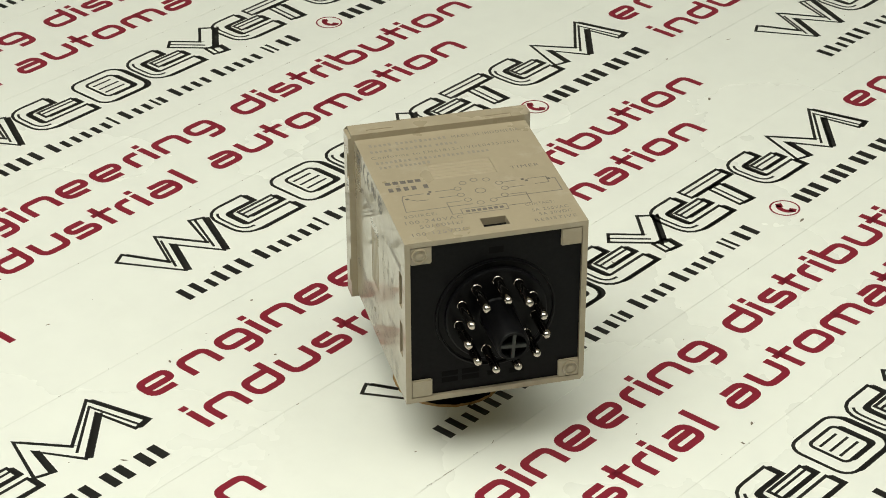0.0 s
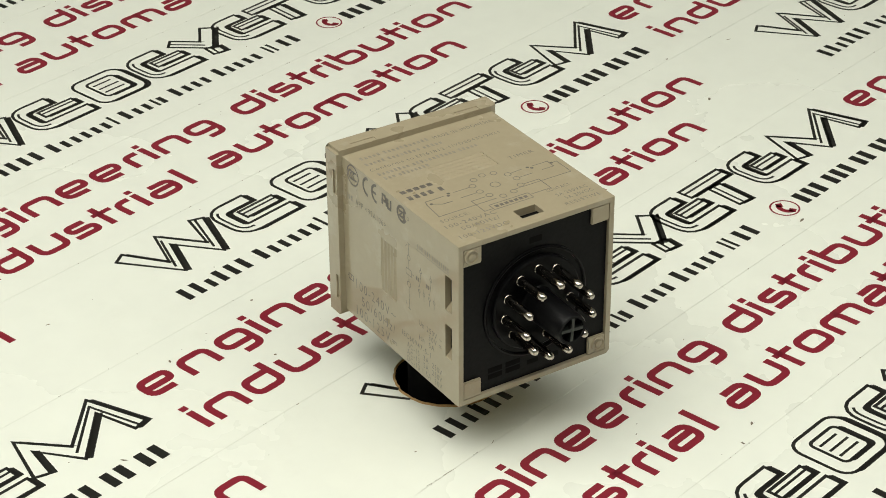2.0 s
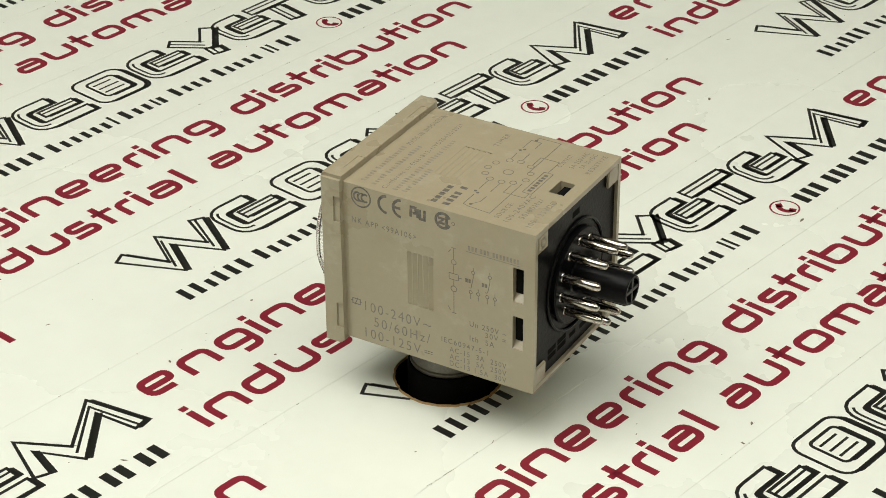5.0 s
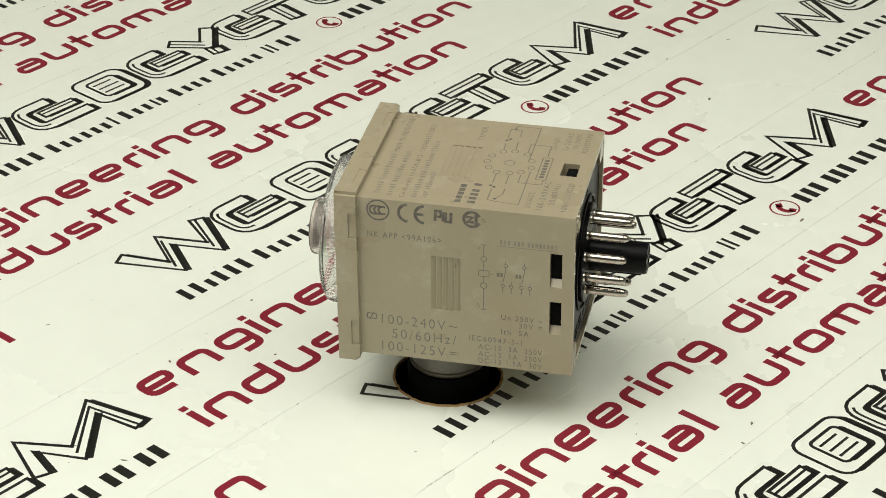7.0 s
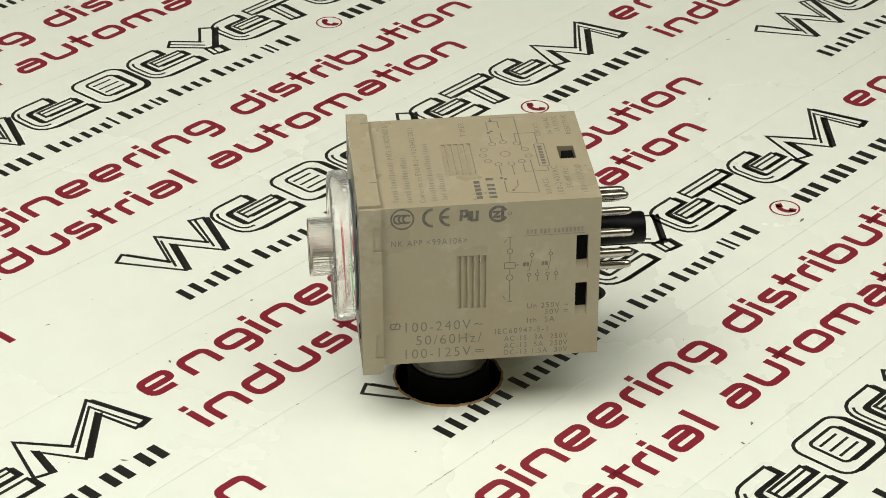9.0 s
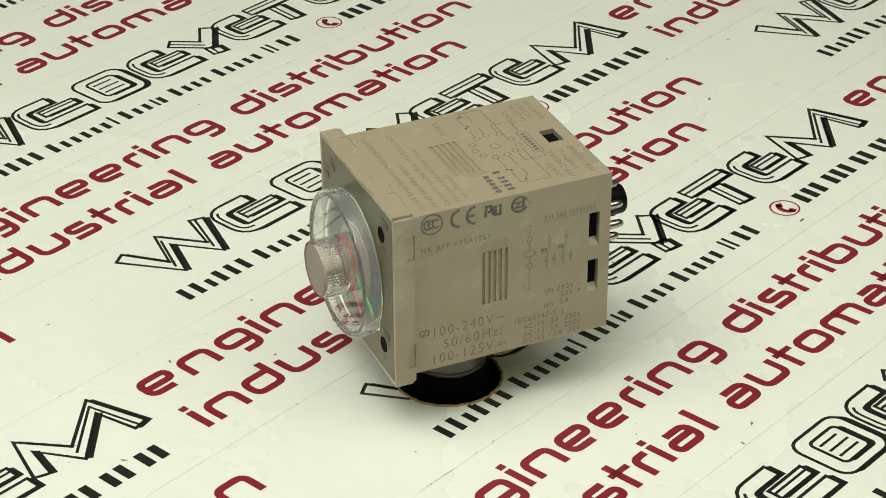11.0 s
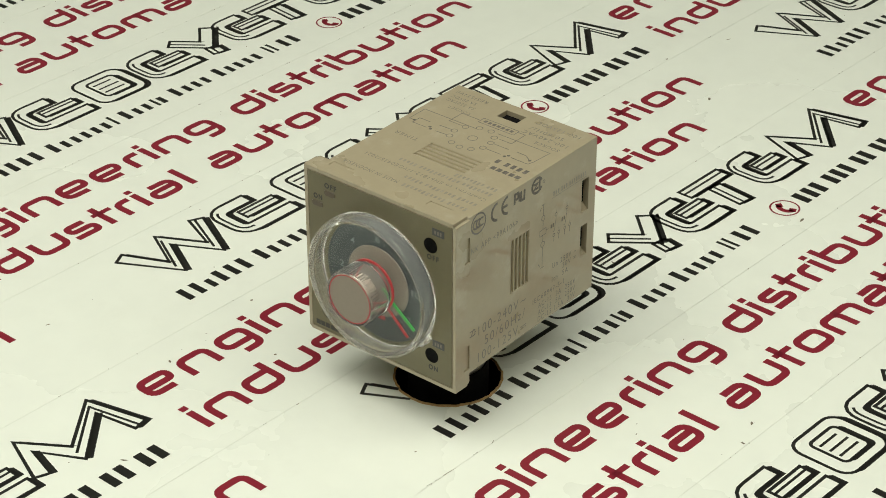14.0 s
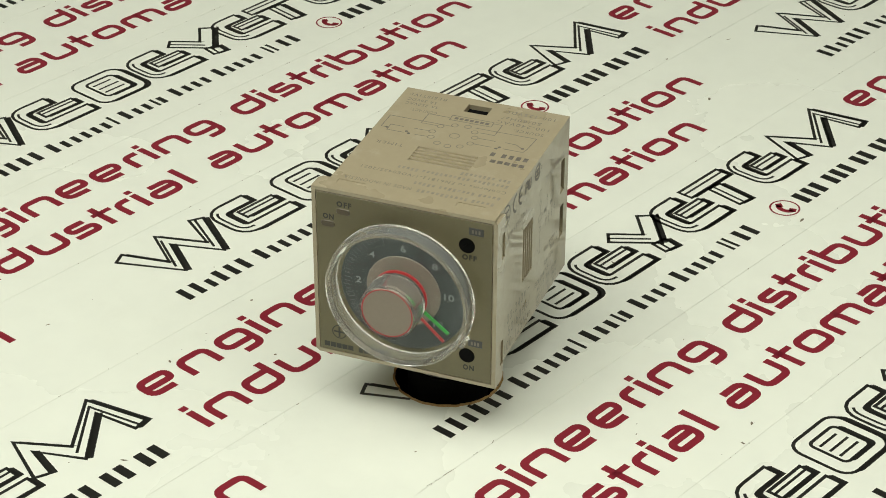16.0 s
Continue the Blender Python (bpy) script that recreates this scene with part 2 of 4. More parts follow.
lathe(bm, [(HOLE - 0.22, -0.95), (HOLE - 0.15, -15.5), (HOLE + 0.3, -16.0)], 72)
smooth(scale_mm(part("hole_lining", bm, VOID, board, "near-black wall of the hole")))
# turntable housing under the hole
bm = bmesh.new()
box(bm, -140, -140, -110, 140, 140, -100, 2)
for a in (-1, 1):
    box(bm, a * 137 - 3, -140, -100, a * 137 + 3, 140, -16.1)
    box(bm, -134, a * 137 - 3, -100, 134, a * 137 + 3, -16.1)
housing = scale_mm(part("turntable_housing", bm, VOID, None))
tagged(housing, "dark closed turntable box fixed under the board", "turntable")

# table that carries the turntable box
table = tagged(empty("work_table"), "plain pale work table under the turntable box", "table")
bm = bmesh.new()
box(bm, -0.6, -0.45, -0.140, 0.6, 0.45, -0.110, 0.003)
part("tabletop", bm, WALL, table)
for sx in (-1, 1):
    for sy in (-1, 1):
        bm = bmesh.new()
        box(bm, sx * 0.55 - 0.025, sy * 0.40 - 0.025, -0.75, sx * 0.55 + 0.025, sy * 0.40 + 0.025, -0.140, 0.003)
        part("leg", bm, STEEL, table)

# slots of the printed mark: left, right, kind
MARK = [(-20, 12, "zig"), (14, 37.5, "stack"), (40, 60.5, "block"), (62.5, 84, "stack"), (81.5, 102, "wedge"), (101, 121, "stack"),
        (118.5, 138, "hook"), (140, 159, "stack"), (160.5, 194, "zag")]
LOW, HIGH = 89.8, 108.2


def band(path, w):
    """The outline of a band of width w along a path."""
    pts = [Vector(p) for p in path]
    l, r = [], []
    for i, p in enumerate(pts):
        d1 = (p - pts[i - 1]).normalized() if i else (pts[1] - p).normalized()
        d2 = (pts[i + 1] - p).normalized() if i < len(pts) - 1 else d1
        n1, n2 = Vector((-d1.y, d1.x)), Vector((-d2.y, d2.x))
        s = (n1 + n2).normalized()
        k = min(1.5, 1 / max(0.4, s.dot(n1)))
        l.append(p + s * w / 2 * k)
        r.append(p - s * w / 2 * k)
    return [tuple(q) for q in l + list(reversed(r))]


def mark_shape(x0, x1, kind, keep=None):
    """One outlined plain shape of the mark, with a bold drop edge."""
    w, h, y0 = x1 - x0, HIGH - LOW, LOW
    at = lambda pts: [(x0 + a * w, y0 + b * h) for a, b in pts]
    shapes, hair = [], []
    if kind == "zig":
        path = at([(0.04, 0.97), (0.30, 0.13), (0.51, 0.88), (0.76, 0.13), (0.97, 0.97)])
        shapes, hair = [band(path, 4.4)], [path[1:3], path[3:]]
    elif kind == "zag":
        path = at([(0.03, 0.15), (0.16, 0.85), (0.39, 0.18), (0.84, 0.88), (0.94, 0.06)])
        shapes, hair = [band(path, 4.4)], [path[2:]]
    elif kind == "stack":
        path = bent(at([(0.66, 0.86), (0.10, 0.86), (0.10, 0.13), (0.96, 0.13)]), 4.2, 5)
        bar = at([(0.34, 0.52), (0.92, 0.52)])
        shapes, hair = [band(path, 4.6), band(bar, 4.2)], [path[3:-1], bar]
    elif kind == "block":
        inner = round_rect(x0 + w * 0.22, y0 + h * 0.2, x1 - w * 0.24, y0 + h * 0.82, 1.6)
        shapes = [round_rect(x0, y0, x1 - w * 0.04, y0 + h, 4.0, 5), inner]
        hair = [at([(0.3, 0.5), (0.7, 0.5)]), at([(0.3, 0.66), (0.66, 0.66)]), at([(0.3, 0.34), (0.7, 0.34)])]
    elif kind == "wedge":
        path = at([(0.10, 0.95), (0.50, 0.42), (0.94, 0.95)])
        stem = at([(0.50, 0.30), (0.46, 0.02)])
        shapes, hair = [band(path, 4.6), band(stem, 4.8)], [path[:2], stem]
    else:
        bar, stem = at([(0.0, 0.86), (0.98, 0.86)]), at([(0.52, 0.68), (0.46, 0.02)])
        shapes, hair = [band(bar, 4.8), band(stem, 5.0)], [bar, stem]
    step = 0.7 if keep else 0.0
    drop, made = Vector((1.45, -1.05)), []

    def own(name):
        made.append((name, bmesh.new()))
        return made[-1][1]
    for pts in shapes:
        stroke(own("mark_shape"), pts, 1.0, True, 0.0, step, keep)
        ring = [Vector(p) for p in pts]
        area = sum(a.x * b.y - b.x * a.y for a, b in zip(ring, ring[1:] + ring[:1]))
        edges = list(zip(ring, ring[1:] + ring[:1]))
        lit = [Vector((b.y - a.y, a.x - b.x)).dot(drop) * area <= 0 for a, b in edges]
        first = lit.index(True)
        run = None
        for (a, b), bright in list(zip(edges, lit))[first:] + list(zip(edges, lit))[:first]:
            if bright:
                run = None
                continue
            run = run or own("drop_edge")
            n = max(1, int((b - a).length / 0.7)) if keep else 1
            for i in range(n):
                p, q = a.lerp(b, i / n), a.lerp(b, (i + 1) / n)
                if not keep or keep((p + q + drop) / 2):
                    face = [p, q, q + drop, p + drop]
                    if (q - p).cross(drop) < 0:
                        face.reverse()
                    run.faces.new([run.verts.new((v.x, v.y, 0.0)) for v in face])
    for pts in hair:
        stroke(own("inner_line"), [(x - 0.4, y + 0.3) for x, y in pts], 0.8, False, 0.0, step, keep)
    for name, bm in made:
        bmesh.ops.remove_doubles(bm, verts=bm.verts[:], dist=0.001)
    return [(name, bm) for name, bm in made if bm.faces]


def bars(bm, spans, base, height, keep=None):
    """Plain upright bars, one a character, in place of writing."""
    for x0, x1 in spans:
        n = 8 if keep else 1
        for i in range(n):
            for k in range(n):
                a, b = x0 + (x1 - x0) * i / n, x0 + (x1 - x0) * (i + 1) / n
                c, d = base + height * k / n, base + height * (k + 1) / n
                if not keep or keep(Vector(((a + b) / 2, (c + d) / 2))):
                    plate(bm, a, c, b, d)


def spans(x0, x1, words, fill=0.66):
    """Evenly spread character bars for words of the given lengths."""
    total = sum(words) + 0.55 * (len(words) - 1)
    step, x, out = (x1 - x0) / total, x0, []
    for n in words:
        for i in range(n):
            out.append((x + step * (1 - fill) / 2, x + step * (1 + fill) / 2))
            x += step
        x += 0.55 * step
    return out


def mesh_of(name, bm, material):
    me = bpy.data.meshes.new(name)
    bm.to_mesh(me)
    bm.free()
    me.materials.append(material)
    return me


# wide square-shouldered lettering: centre lines of the strokes, corners rounded by a radius
X_TOP, ASC, PEN = 8.75, 11.65, 2.25


def bent(path, r=2.6, n=5):
    """A path with every inner corner rounded."""
    out = [path[0]]
    for a, b, c in zip(path, path[1:], path[2:]):
        a, b, c = Vector(a), Vector(b), Vector(c)
        k = min(r, (a - b).length * 0.49, (c - b).length * 0.49)
        p, q = b + (a - b).normalized() * k, b + (c - b).normalized() * k
        for i in range(n + 1):
            t = i / n
            m = p * (1 - t) ** 2 + b * 2 * t * (1 - t) + q * t * t
            out.append((m.x, m.y))
    return out + [path[-1]]


LO, HI, LE, RI = 1.1, X_TOP - 1.1, 1.12, 10.15
DRAWN = {
    "o": [[(5.6, LO), (LE, LO), (LE, HI), (RI, HI), (RI, LO), (5.6, LO)]],
    "n": [[(LE, 0), (LE, HI), (RI, HI), (RI, 0)]],
    "u": [[(LE, X_TOP), (LE, LO), (RI, LO), (RI, X_TOP)]],
    "e": [[(2.0, 4.15), (RI, 4.15), (RI, HI), (LE, HI), (LE, LO), (8.6, LO)]],
    "g": [[(4.0, -1.6), (RI, -1.6), (RI, HI), (LE, HI), (LE, 2.3), (RI - 0.9, 2.3)]],
    "d": [[(RI, ASC), (RI, LO), (LE, LO), (LE, HI), (RI - 0.9, HI)]],
    "b": [[(LE, ASC), (LE, LO), (RI, LO), (RI, HI), (LE + 0.9, HI)]],
    "a": [[(2.6, HI), (RI, HI), (RI, LO), (LE, LO), (LE, 4.7), (RI - 0.9, 4.7)]],
    "s": [[(7.6, HI), (LE, HI), (LE, 4.4), (8.7, 4.4), (8.7, LO), (0.2, LO)]],
    "t": [[(LE, ASC), (LE, 0)], [(-1.35, HI), (5.7, HI)]],
    "r": [[(LE, 0), (LE, HI), (6.0, HI)]],
    "m": [[(LE, 0), (LE, HI), (8.0, HI), (8.0, 0)], [(7.0, HI), (14.95, HI), (14.95, 0)]],
    "i": [[(LE, 0), (LE, X_TOP)], [(LE, 9.65), (LE, ASC)]],
    "l": [[(LE, 0), (LE, ASC)]],
}
SLOGAN = []
SPREAD = (("engineering", 96.6, (201.6, 215.6, 229.1, 242.1, 246.2, 259.4, 272.6, 286.2, 293.7, 297.8, 311.2)),
          ("distribution", 96.6, (331.6, 344.6, 348.9, 361.2, 367.8, 374.7, 379.1, 392.3, 406.4, 412.9, 417.2, 430.5)),
          ("industrial", 76.9, (202.4, 206.8, 220.2, 233.6, 246.5, 258.9, 265.6, 273.0, 277.2, 290.7)),
          ("automation", 76.9, (302.0, 315.3, 329.5, 336.3, 349.2, 367.0, 381.2, 387.6, 391.8, 405.2)))
GLYPHS = {}
for text, base, starts in SPREAD:
    for ch, x0 in zip(text, starts):
        if ch not in GLYPHS:
            bm = bmesh.new()
            for path in DRAWN[ch]:
                stroke(bm, bent(path) if len(path) > 2 else path, PEN if abs(path[0][1] - path[1][1]) > 1 or len(path) > 2 else 1.9)
            GLYPHS[ch] = mesh_of("letter", bm, RED)
        SLOGAN.append((GLYPHS[ch], x0, base))


def handset(bm):
    """Red ring with a telephone handset."""
    cx, cy = 131.9, 79.2
    stroke(bm, circle_pts(cx, cy, 4.3, 40), 0.55, True)
    stroke(bm, circle_pts(cx + 1.3, cy - 0.2, 2.7, 12, 115, 250), 1.7)
    stroke(bm, [(cx - 0.6, cy + 2.7), (cx + 1.0, cy + 1.6)], 2.1)
    stroke(bm, [(cx - 0.4, cy - 2.9), (cx + 1.4, cy - 2.0)], 2.1)


# one plain bar a character: low ones for small letters
CHARS = []
for x0, x1, base, rows in ((-20.7, 117.6, 76.5, ("TTtTTT", "Ttttttl", "Tttjt", "Tttt", "Ttttt", "ll", "TT")), (138.4, 189.6, 75.7, ("TTT", "TTT", "TT", "TT"))):
    unit = {"T": 1.0, "t": 0.9, "l": 0.5, "j": 0.5}
    total = sum(unit[c] for r in rows for c in r) + 0.5 * (len(rows) - 1)
    step, x = (x1 - x0) / total, x0
    for r in rows:
        for c in r:
            fill = 0.48 if base > 76 else 0.60
            CHARS.append((round(x + 0.1 * step, 2), round(x + 0.1 * step + unit[c] * step * fill, 2), base, {"T": 6.2, "t": 4.6, "l": 6.4, "j": 5.4}[c]))
            x += unit[c] * step
        x += 0.5 * step
BAR_MESH = {}


def print_parts(keep=None):
    """The meshes of one repeat of the print."""
    out = [(name, mesh_of(name, bm, BLACK)) for s in MARK for name, bm in mark_shape(*s, keep)]
    for x0, x1, base, high in CHARS:
        near = keep and not all(keep(Vector((x, y))) for x in (x0, x1) for y in (base, base + high))
        if near:
            bm = bmesh.new()
            bars(bm, [(x0, x1)], base, high, keep)
            if bm.faces:
                out.append(("writing_bar", mesh_of("writing_bar", bm, BLACK)))
            else:
                bm.free()
            continue
        size = (round(x1 - x0, 2), high)
        if size not in BAR_MESH:
            bm = bmesh.new()
            plate(bm, 0, 0, size[0], high)
            BAR_MESH[size] = mesh_of("writing_bar", bm, BLACK)
        out.append(("writing_bar", BAR_MESH[size], (x0, base)))
    bm = bmesh.new()
    handset(bm)
    out.append(("telephone_sign", mesh_of("telephone_sign", bm, RED)))
    return out


PLAIN = print_parts()
STRIPS = {-4: -8.6, -3: -265.4, -2: -1.03, -1: -260.56, 0: 0.0, 1: -265.96, 2: 1.52, 3: -263.9, 4: 2.0, 5: -262.0, -5: -262.0}
OFFSETS = {-4: -192.8, -3: -144.0, -2: -96.07, -1: -47.94, 0: 0.0, 1: 46.73, 2: 92.67, 3: 141.2, 4: 187.3, 5: 234.5, -5: -240.0}
# long blank strips close the board beyond the printed ones
for k in range(-9, 11):
    shift = OFFSETS[k] if k in OFFSETS else PITCH * k
    nxt = OFFSETS[k + 1] if k + 1 in OFFSETS else PITCH * (k + 1)
    y0, y1 = SEAM + shift + 0.035, SEAM + nxt - 0.035
    bm = bmesh.new()
    edge = [(-460, y0), (640, y0), (640, y1), (-460, y1)]
    if y0 < -HOLE and y1 > HOLE:
        with_hole(bm, edge, 0.0, HOLE + 0.4, -0.70, -0.65, wobble=0.2)
    else:
        bm.faces.new([bm.verts.new((x, y, 0.0)) for x, y in edge])
    geom = bmesh.ops.extrude_face_region(bm, geom=bm.faces[:])
    low = [f for f in geom["geom"] if isinstance(f, bmesh.types.BMFace)]
    for f in low:
        f.normal_flip()
    for v in {v for f in low for v in f.verts}:
        v.co.z -= 0.2
    strip = part("tape_strip", bm, FILM, board)
    strip.matrix_basis = row_turn @ Matrix.Diagonal((MM, MM, MM, 1))
    if k not in STRIPS:
        continue
    for rep in (-1, 0, 1):
        start = STRIPS[k] + PERIOD * rep
        m = Matrix.Translation((start, shift, 0.03))
        for me, x, y in SLOGAN:
            if -170 < start + x < 290:
                share("letter", me, strip).matrix_basis = m @ Matrix.Translation((x, y, 0))
        if -260 < start + 191 and start - 20 < 330:
            here = PLAIN
            if k == -2 and rep == 0:
                here = print_parts(lambda q: (q + Vector((start + 0.70, shift + 0.65))).length > HOLE + 0.5)
            for n, me, *at in here:
                share(n, me, strip).matrix_basis = m @ Matrix.Translation((*at[0], 0)) if at else m

# specks of dirt and chips on the film
rnd = random.Random(11)
bm = bmesh.new()
marks = [(-45.6, 9.1, 0.7), (-53.6, 35.9, 0.6), (-80.2, -37.6, 1.2), (47.2, 55.4, 0.6), (-73.2, 6.0, 0.7), (73.2, -31.4, 0.8), (76.4, -23.0, 0.9), (85.7, 156.4, 0.9),
         (104.2, 78.8, 1.4), (-107.7, 23.9, 0.7), (-8.5, -34.5, 0.5), (97.2, 200.2, 1.0), (5.2, -15.1, 0.4), (74.8, 185.2, 0.6)]
marks += [(rnd.uniform(-120, 140), rnd.uniform(-55, 220), rnd.uniform(0.15, 0.35)) for _ in range(45)]
for x, y, r in marks:
    if math.hypot(x, y) < HOLE + 1:
        continue
    turn, lean = rnd.uniform(0, math.pi), rnd.uniform(0.25, 0.7)
    pts = []
    for i in range(9):
        q, k = 2 * math.pi * i / 9, r * rnd.uniform(0.5, 1.1)
        u, v = k * math.cos(q), k * lean * math.sin(q)
        pts.append((x + u * math.cos(turn) - v * math.sin(turn), y + u * math.sin(turn) + v * math.cos(turn), 0.05))
    bm.faces.new([bm.verts.new(c) for c in pts])
specks = tagged(scale_mm(part("dirt_specks", bm, DIRT, None)), "small brown dirt specks on the white film", "dirt", kind="stuff")

bm = bmesh.new()
for i in range(10):
    a, b = -6 + 5.2 * i, -6 + 5.2 * (i + 1)
    box(bm, a, -28.9 + 0.05 * math.sin(i * 1.7), 0.0, b, -28.45 + 0.05 * math.sin(i * 1.7), 0.12 + 0.05 * math.sin(i * 2.3))
lip = part("peeled_edge", bm, FILM, board, "lifted white edge of the film")
lip.matrix_basis = row_turn @ Matrix.Diagonal((MM, MM, MM, 1))

# grime caught along the joints between the strips
rnd = random.Random(23)
bm = bmesh.new()
for k in range(-4, 5):
    y, x = SEAM + OFFSETS[k], -140.0
    while x < 260:
        x += rnd.expovariate(0.06)
        size = rnd.uniform(0.2, 1.1)
        wide = rnd.uniform(0.08, 0.2)
        if math.hypot(x, y) > HOLE + 2:
            stroke(bm, [(x, y + rnd.uniform(-0.15, 0.15)), (x + size * 0.5, y + rnd.uniform(-0.2, 0.2)), (x + size, y + rnd.uniform(-0.15, 0.15))], wide, z=0.045)
# one dirty crack beside the hole
pts, x, y = [], -48.0, -28.6
while x < -9:
    pts.append((x, y + rnd.uniform(-0.5, 0.5)))
    x += rnd.uniform(0.8, 2.0)
for a, b in zip(pts, pts[1:]):
    if rnd.random() < 0.45:
        stroke(bm, [a, b], rnd.uniform(0.07, 0.17), z=0.05)
grime = part("joint_grime", bm, DIRT, None)
grime.matrix_basis = row_turn @ Matrix.Diagonal((MM, MM, MM, 1))
tagged(grime, "thin brown grime along the joints of the film", "dirt", kind="stuff")

# ---- the turning post ----
post = tagged(empty("turntable_post"), "turned grey metal turntable post rising through the hole", "turntable post")
bm = bmesh.new()
capped(bm, [(10.2, -98), (10.6, -97), (10.6, 4.2), (10.2, 4.8)], 64)
smooth(scale_mm(part("shaft", bm, VOID, post, "near-black lower shaft")))
bm = bmesh.new()
capped(bm, [(9.4, 4.7), (9.8, 5.0), (10.0, 5.4), (10.0, 6.1), (9.6, 6.4), (9.55, 16.5), (9.1, 17.0)], 64)
smooth(scale_mm(part("metal_cap", bm, STEEL, post)))

# ---- the timer: u back to front along x, v along y, w up; the pivot sits at the post ----
L, KB, H, HB, OU, OV, Z0 = 58.85, 5.37, 22.4, 24.0, 35.4, -2.70, 17.25
timer = tagged(empty("plug_in_timer"), "beige plastic plug-in timer with clear dial on metal post", "timer")


def frame_of(o, ax, ay):
    """A pose whose x and y run along ax and ay."""
    az = Vector(ax).cross(Vector(ay))
    m = Matrix((ax, ay, az)).transposed().to_4x4()
    return Matrix.Translation(o) @ m


SHIFT = Matrix.Translation((-OU, OV, 0))
SIDE = frame_of((0, H, 0), (-1, 0, 0), (0, 0, 1))       # x = -u, y = w
TOP = frame_of((0, 0, 2 * H), (0, -1, 0), (1, 0, 0))    # x = -v, y = u
FRONT = frame_of((L, 0, 0), (0, 1, 0), (0, 0, 1))       # x = v, y = w
REAR = frame_of((0, 0, 0), (0, -1, 0), (0, 0, 1))       # x = -v, y = w


def lay(ob, m=Matrix()):
    """Puts a part built in millimetres into the timer's space."""
    if ob.parent == timer:
        ob.matrix_basis = Matrix.Diagonal((MM, MM, MM, 1)) @ SHIFT @ m
    else:
        ob.matrix_basis = m
    return ob


def pocketed(bm, m, x0, y0, x1, y1, pockets):
    """A flat side with rectangular pockets (x0, y0, x1, y1, depth)."""
    xs = sorted({x0, x1, *[p[i] for p in pockets for i in (0, 2)]})
    ys = sorted({y0, y1, *[p[i] for p in pockets for i in (1, 3)]})

    def depth(i, j):
        if not (0 <= i < len(xs) - 1 and 0 <= j < len(ys) - 1):
            return 0.0
        cx, cy = (xs[i] + xs[i + 1]) / 2, (ys[j] + ys[j + 1]) / 2
        return max([p[4] for p in pockets if p[0] < cx < p[2] and p[1] < cy < p[3]] or [0.0])

    def quad(*c):
        bm.faces.new([bm.verts.new(m @ Vector(q)) for q in c])
    for i in range(len(xs) - 1):
        for j in range(len(ys) - 1):
            d, a, b, c, e = depth(i, j), xs[i], ys[j], xs[i + 1], ys[j + 1]
            quad((a, b, -d), (c, b, -d), (c, e, -d), (a, e, -d))
            for di, dj, p, q in ((-1, 0, (a, e), (a, b)), (1, 0, (c, b), (c, e)), (0, -1, (a, b), (c, b)), (0, 1, (c, e), (a, e))):
                o = depth(i + di, j + dj)
                if d > o:
                    quad((*p, -d), (*p, -o), (*q, -o), (*q, -d))


def round_corners(bm, inside, offset, seg=3):
    bmesh.ops.remove_doubles(bm, verts=bm.verts[:], dist=0.001)
    bmesh.ops.recalc_face_normals(bm, faces=bm.faces[:])
    es = [e for e in bm.edges if all(inside(v.co) for v in e.verts) and len(e.link_faces) == 2 and e.calc_face_angle(0) > 0.5]
    bmesh.ops.bevel(bm, geom=es, offset=offset, segments=seg, affect="EDGES", clamp_overlap=True)


BACK = L - KB
VENTS = [(-35.3, 15.2, -27.7, 30.4, 0.8)]
SLOTS = [(-5.9, 25.0, -3.0, 34.5, 5.0), (-5.9, 11.6, -3.0, 20.9, 5.0)]
TOPVENTS = [(-8.0, 28.4, 8.0, 36.3, 0.6)]
TOPSLOT = (-2.3, 3.2, 4.0, 7.3, 4.0)
bm = bmesh.new()
pocketed(bm, SIDE, -BACK, 0, 0, 2 * H, VENTS + SLOTS)
pocketed(bm, TOP, -H, 0, H, BACK, TOPVENTS + [TOPSLOT])
pocketed(bm, frame_of((0, -H, 0), (1, 0, 0), (0, 0, 1)), 0, 0, BACK, 2 * H, [])
pocketed(bm, frame_of((0, 0, 0), (0, 1, 0), (1, 0, 0)), -H, 0, H, BACK, [])
RIM = 1.35
pocketed(bm, REAR, -H, 0, H, 2 * H, [(-H + RIM, RIM, H - RIM, 2 * H - RIM, 1.6)])
on_long = lambda c: abs(abs(c.y) - H) < 0.01 and min(abs(c.z), abs(c.z - 2 * H)) < 0.01
on_rear = lambda c: abs(c.x) < 0.01 and (abs(abs(c.y) - H) < 0.01 or min(abs(c.z), abs(c.z - 2 * H)) < 0.01)
round_corners(bm, lambda c: on_long(c) or on_rear(c), 0.85, 4)
body = lay(part("housing", bm, BEIGE, timer))
# sloping louvres in the two vents


def louvre(m, a0, a1, b0, b1, d, across):
    bm = bmesh.new()
    prof = [(a0 + 0.01, -0.02), (a0 + 0.34, -0.02), (a0 + 0.42, -d * 0.75), (a1 - 0.02, -0.05), (a1 - 0.02, -d + 0.01), (a0 + 0.01, -d + 0.01)]
    if across:
        prof = [(a0 + a1 - a, z) for a, z in prof]
    ends = [[bm.verts.new((a, b, z) if across else (b, a, z)) for a, z in prof] for b in (b0 + 0.01, b1 - 0.01)]
    bm.faces.new(ends[0])
    bm.faces.new(ends[1])
    for i in range(len(prof)):
        j = (i + 1) % len(prof)
        bm.faces.new((ends[0][i], ends[0][j], ends[1][j], ends[1][i]))
    bmesh.ops.recalc_face_normals(bm, faces=bm.faces[:])
    lay(part("vent_louvre", bm, BEIGE, body), m)


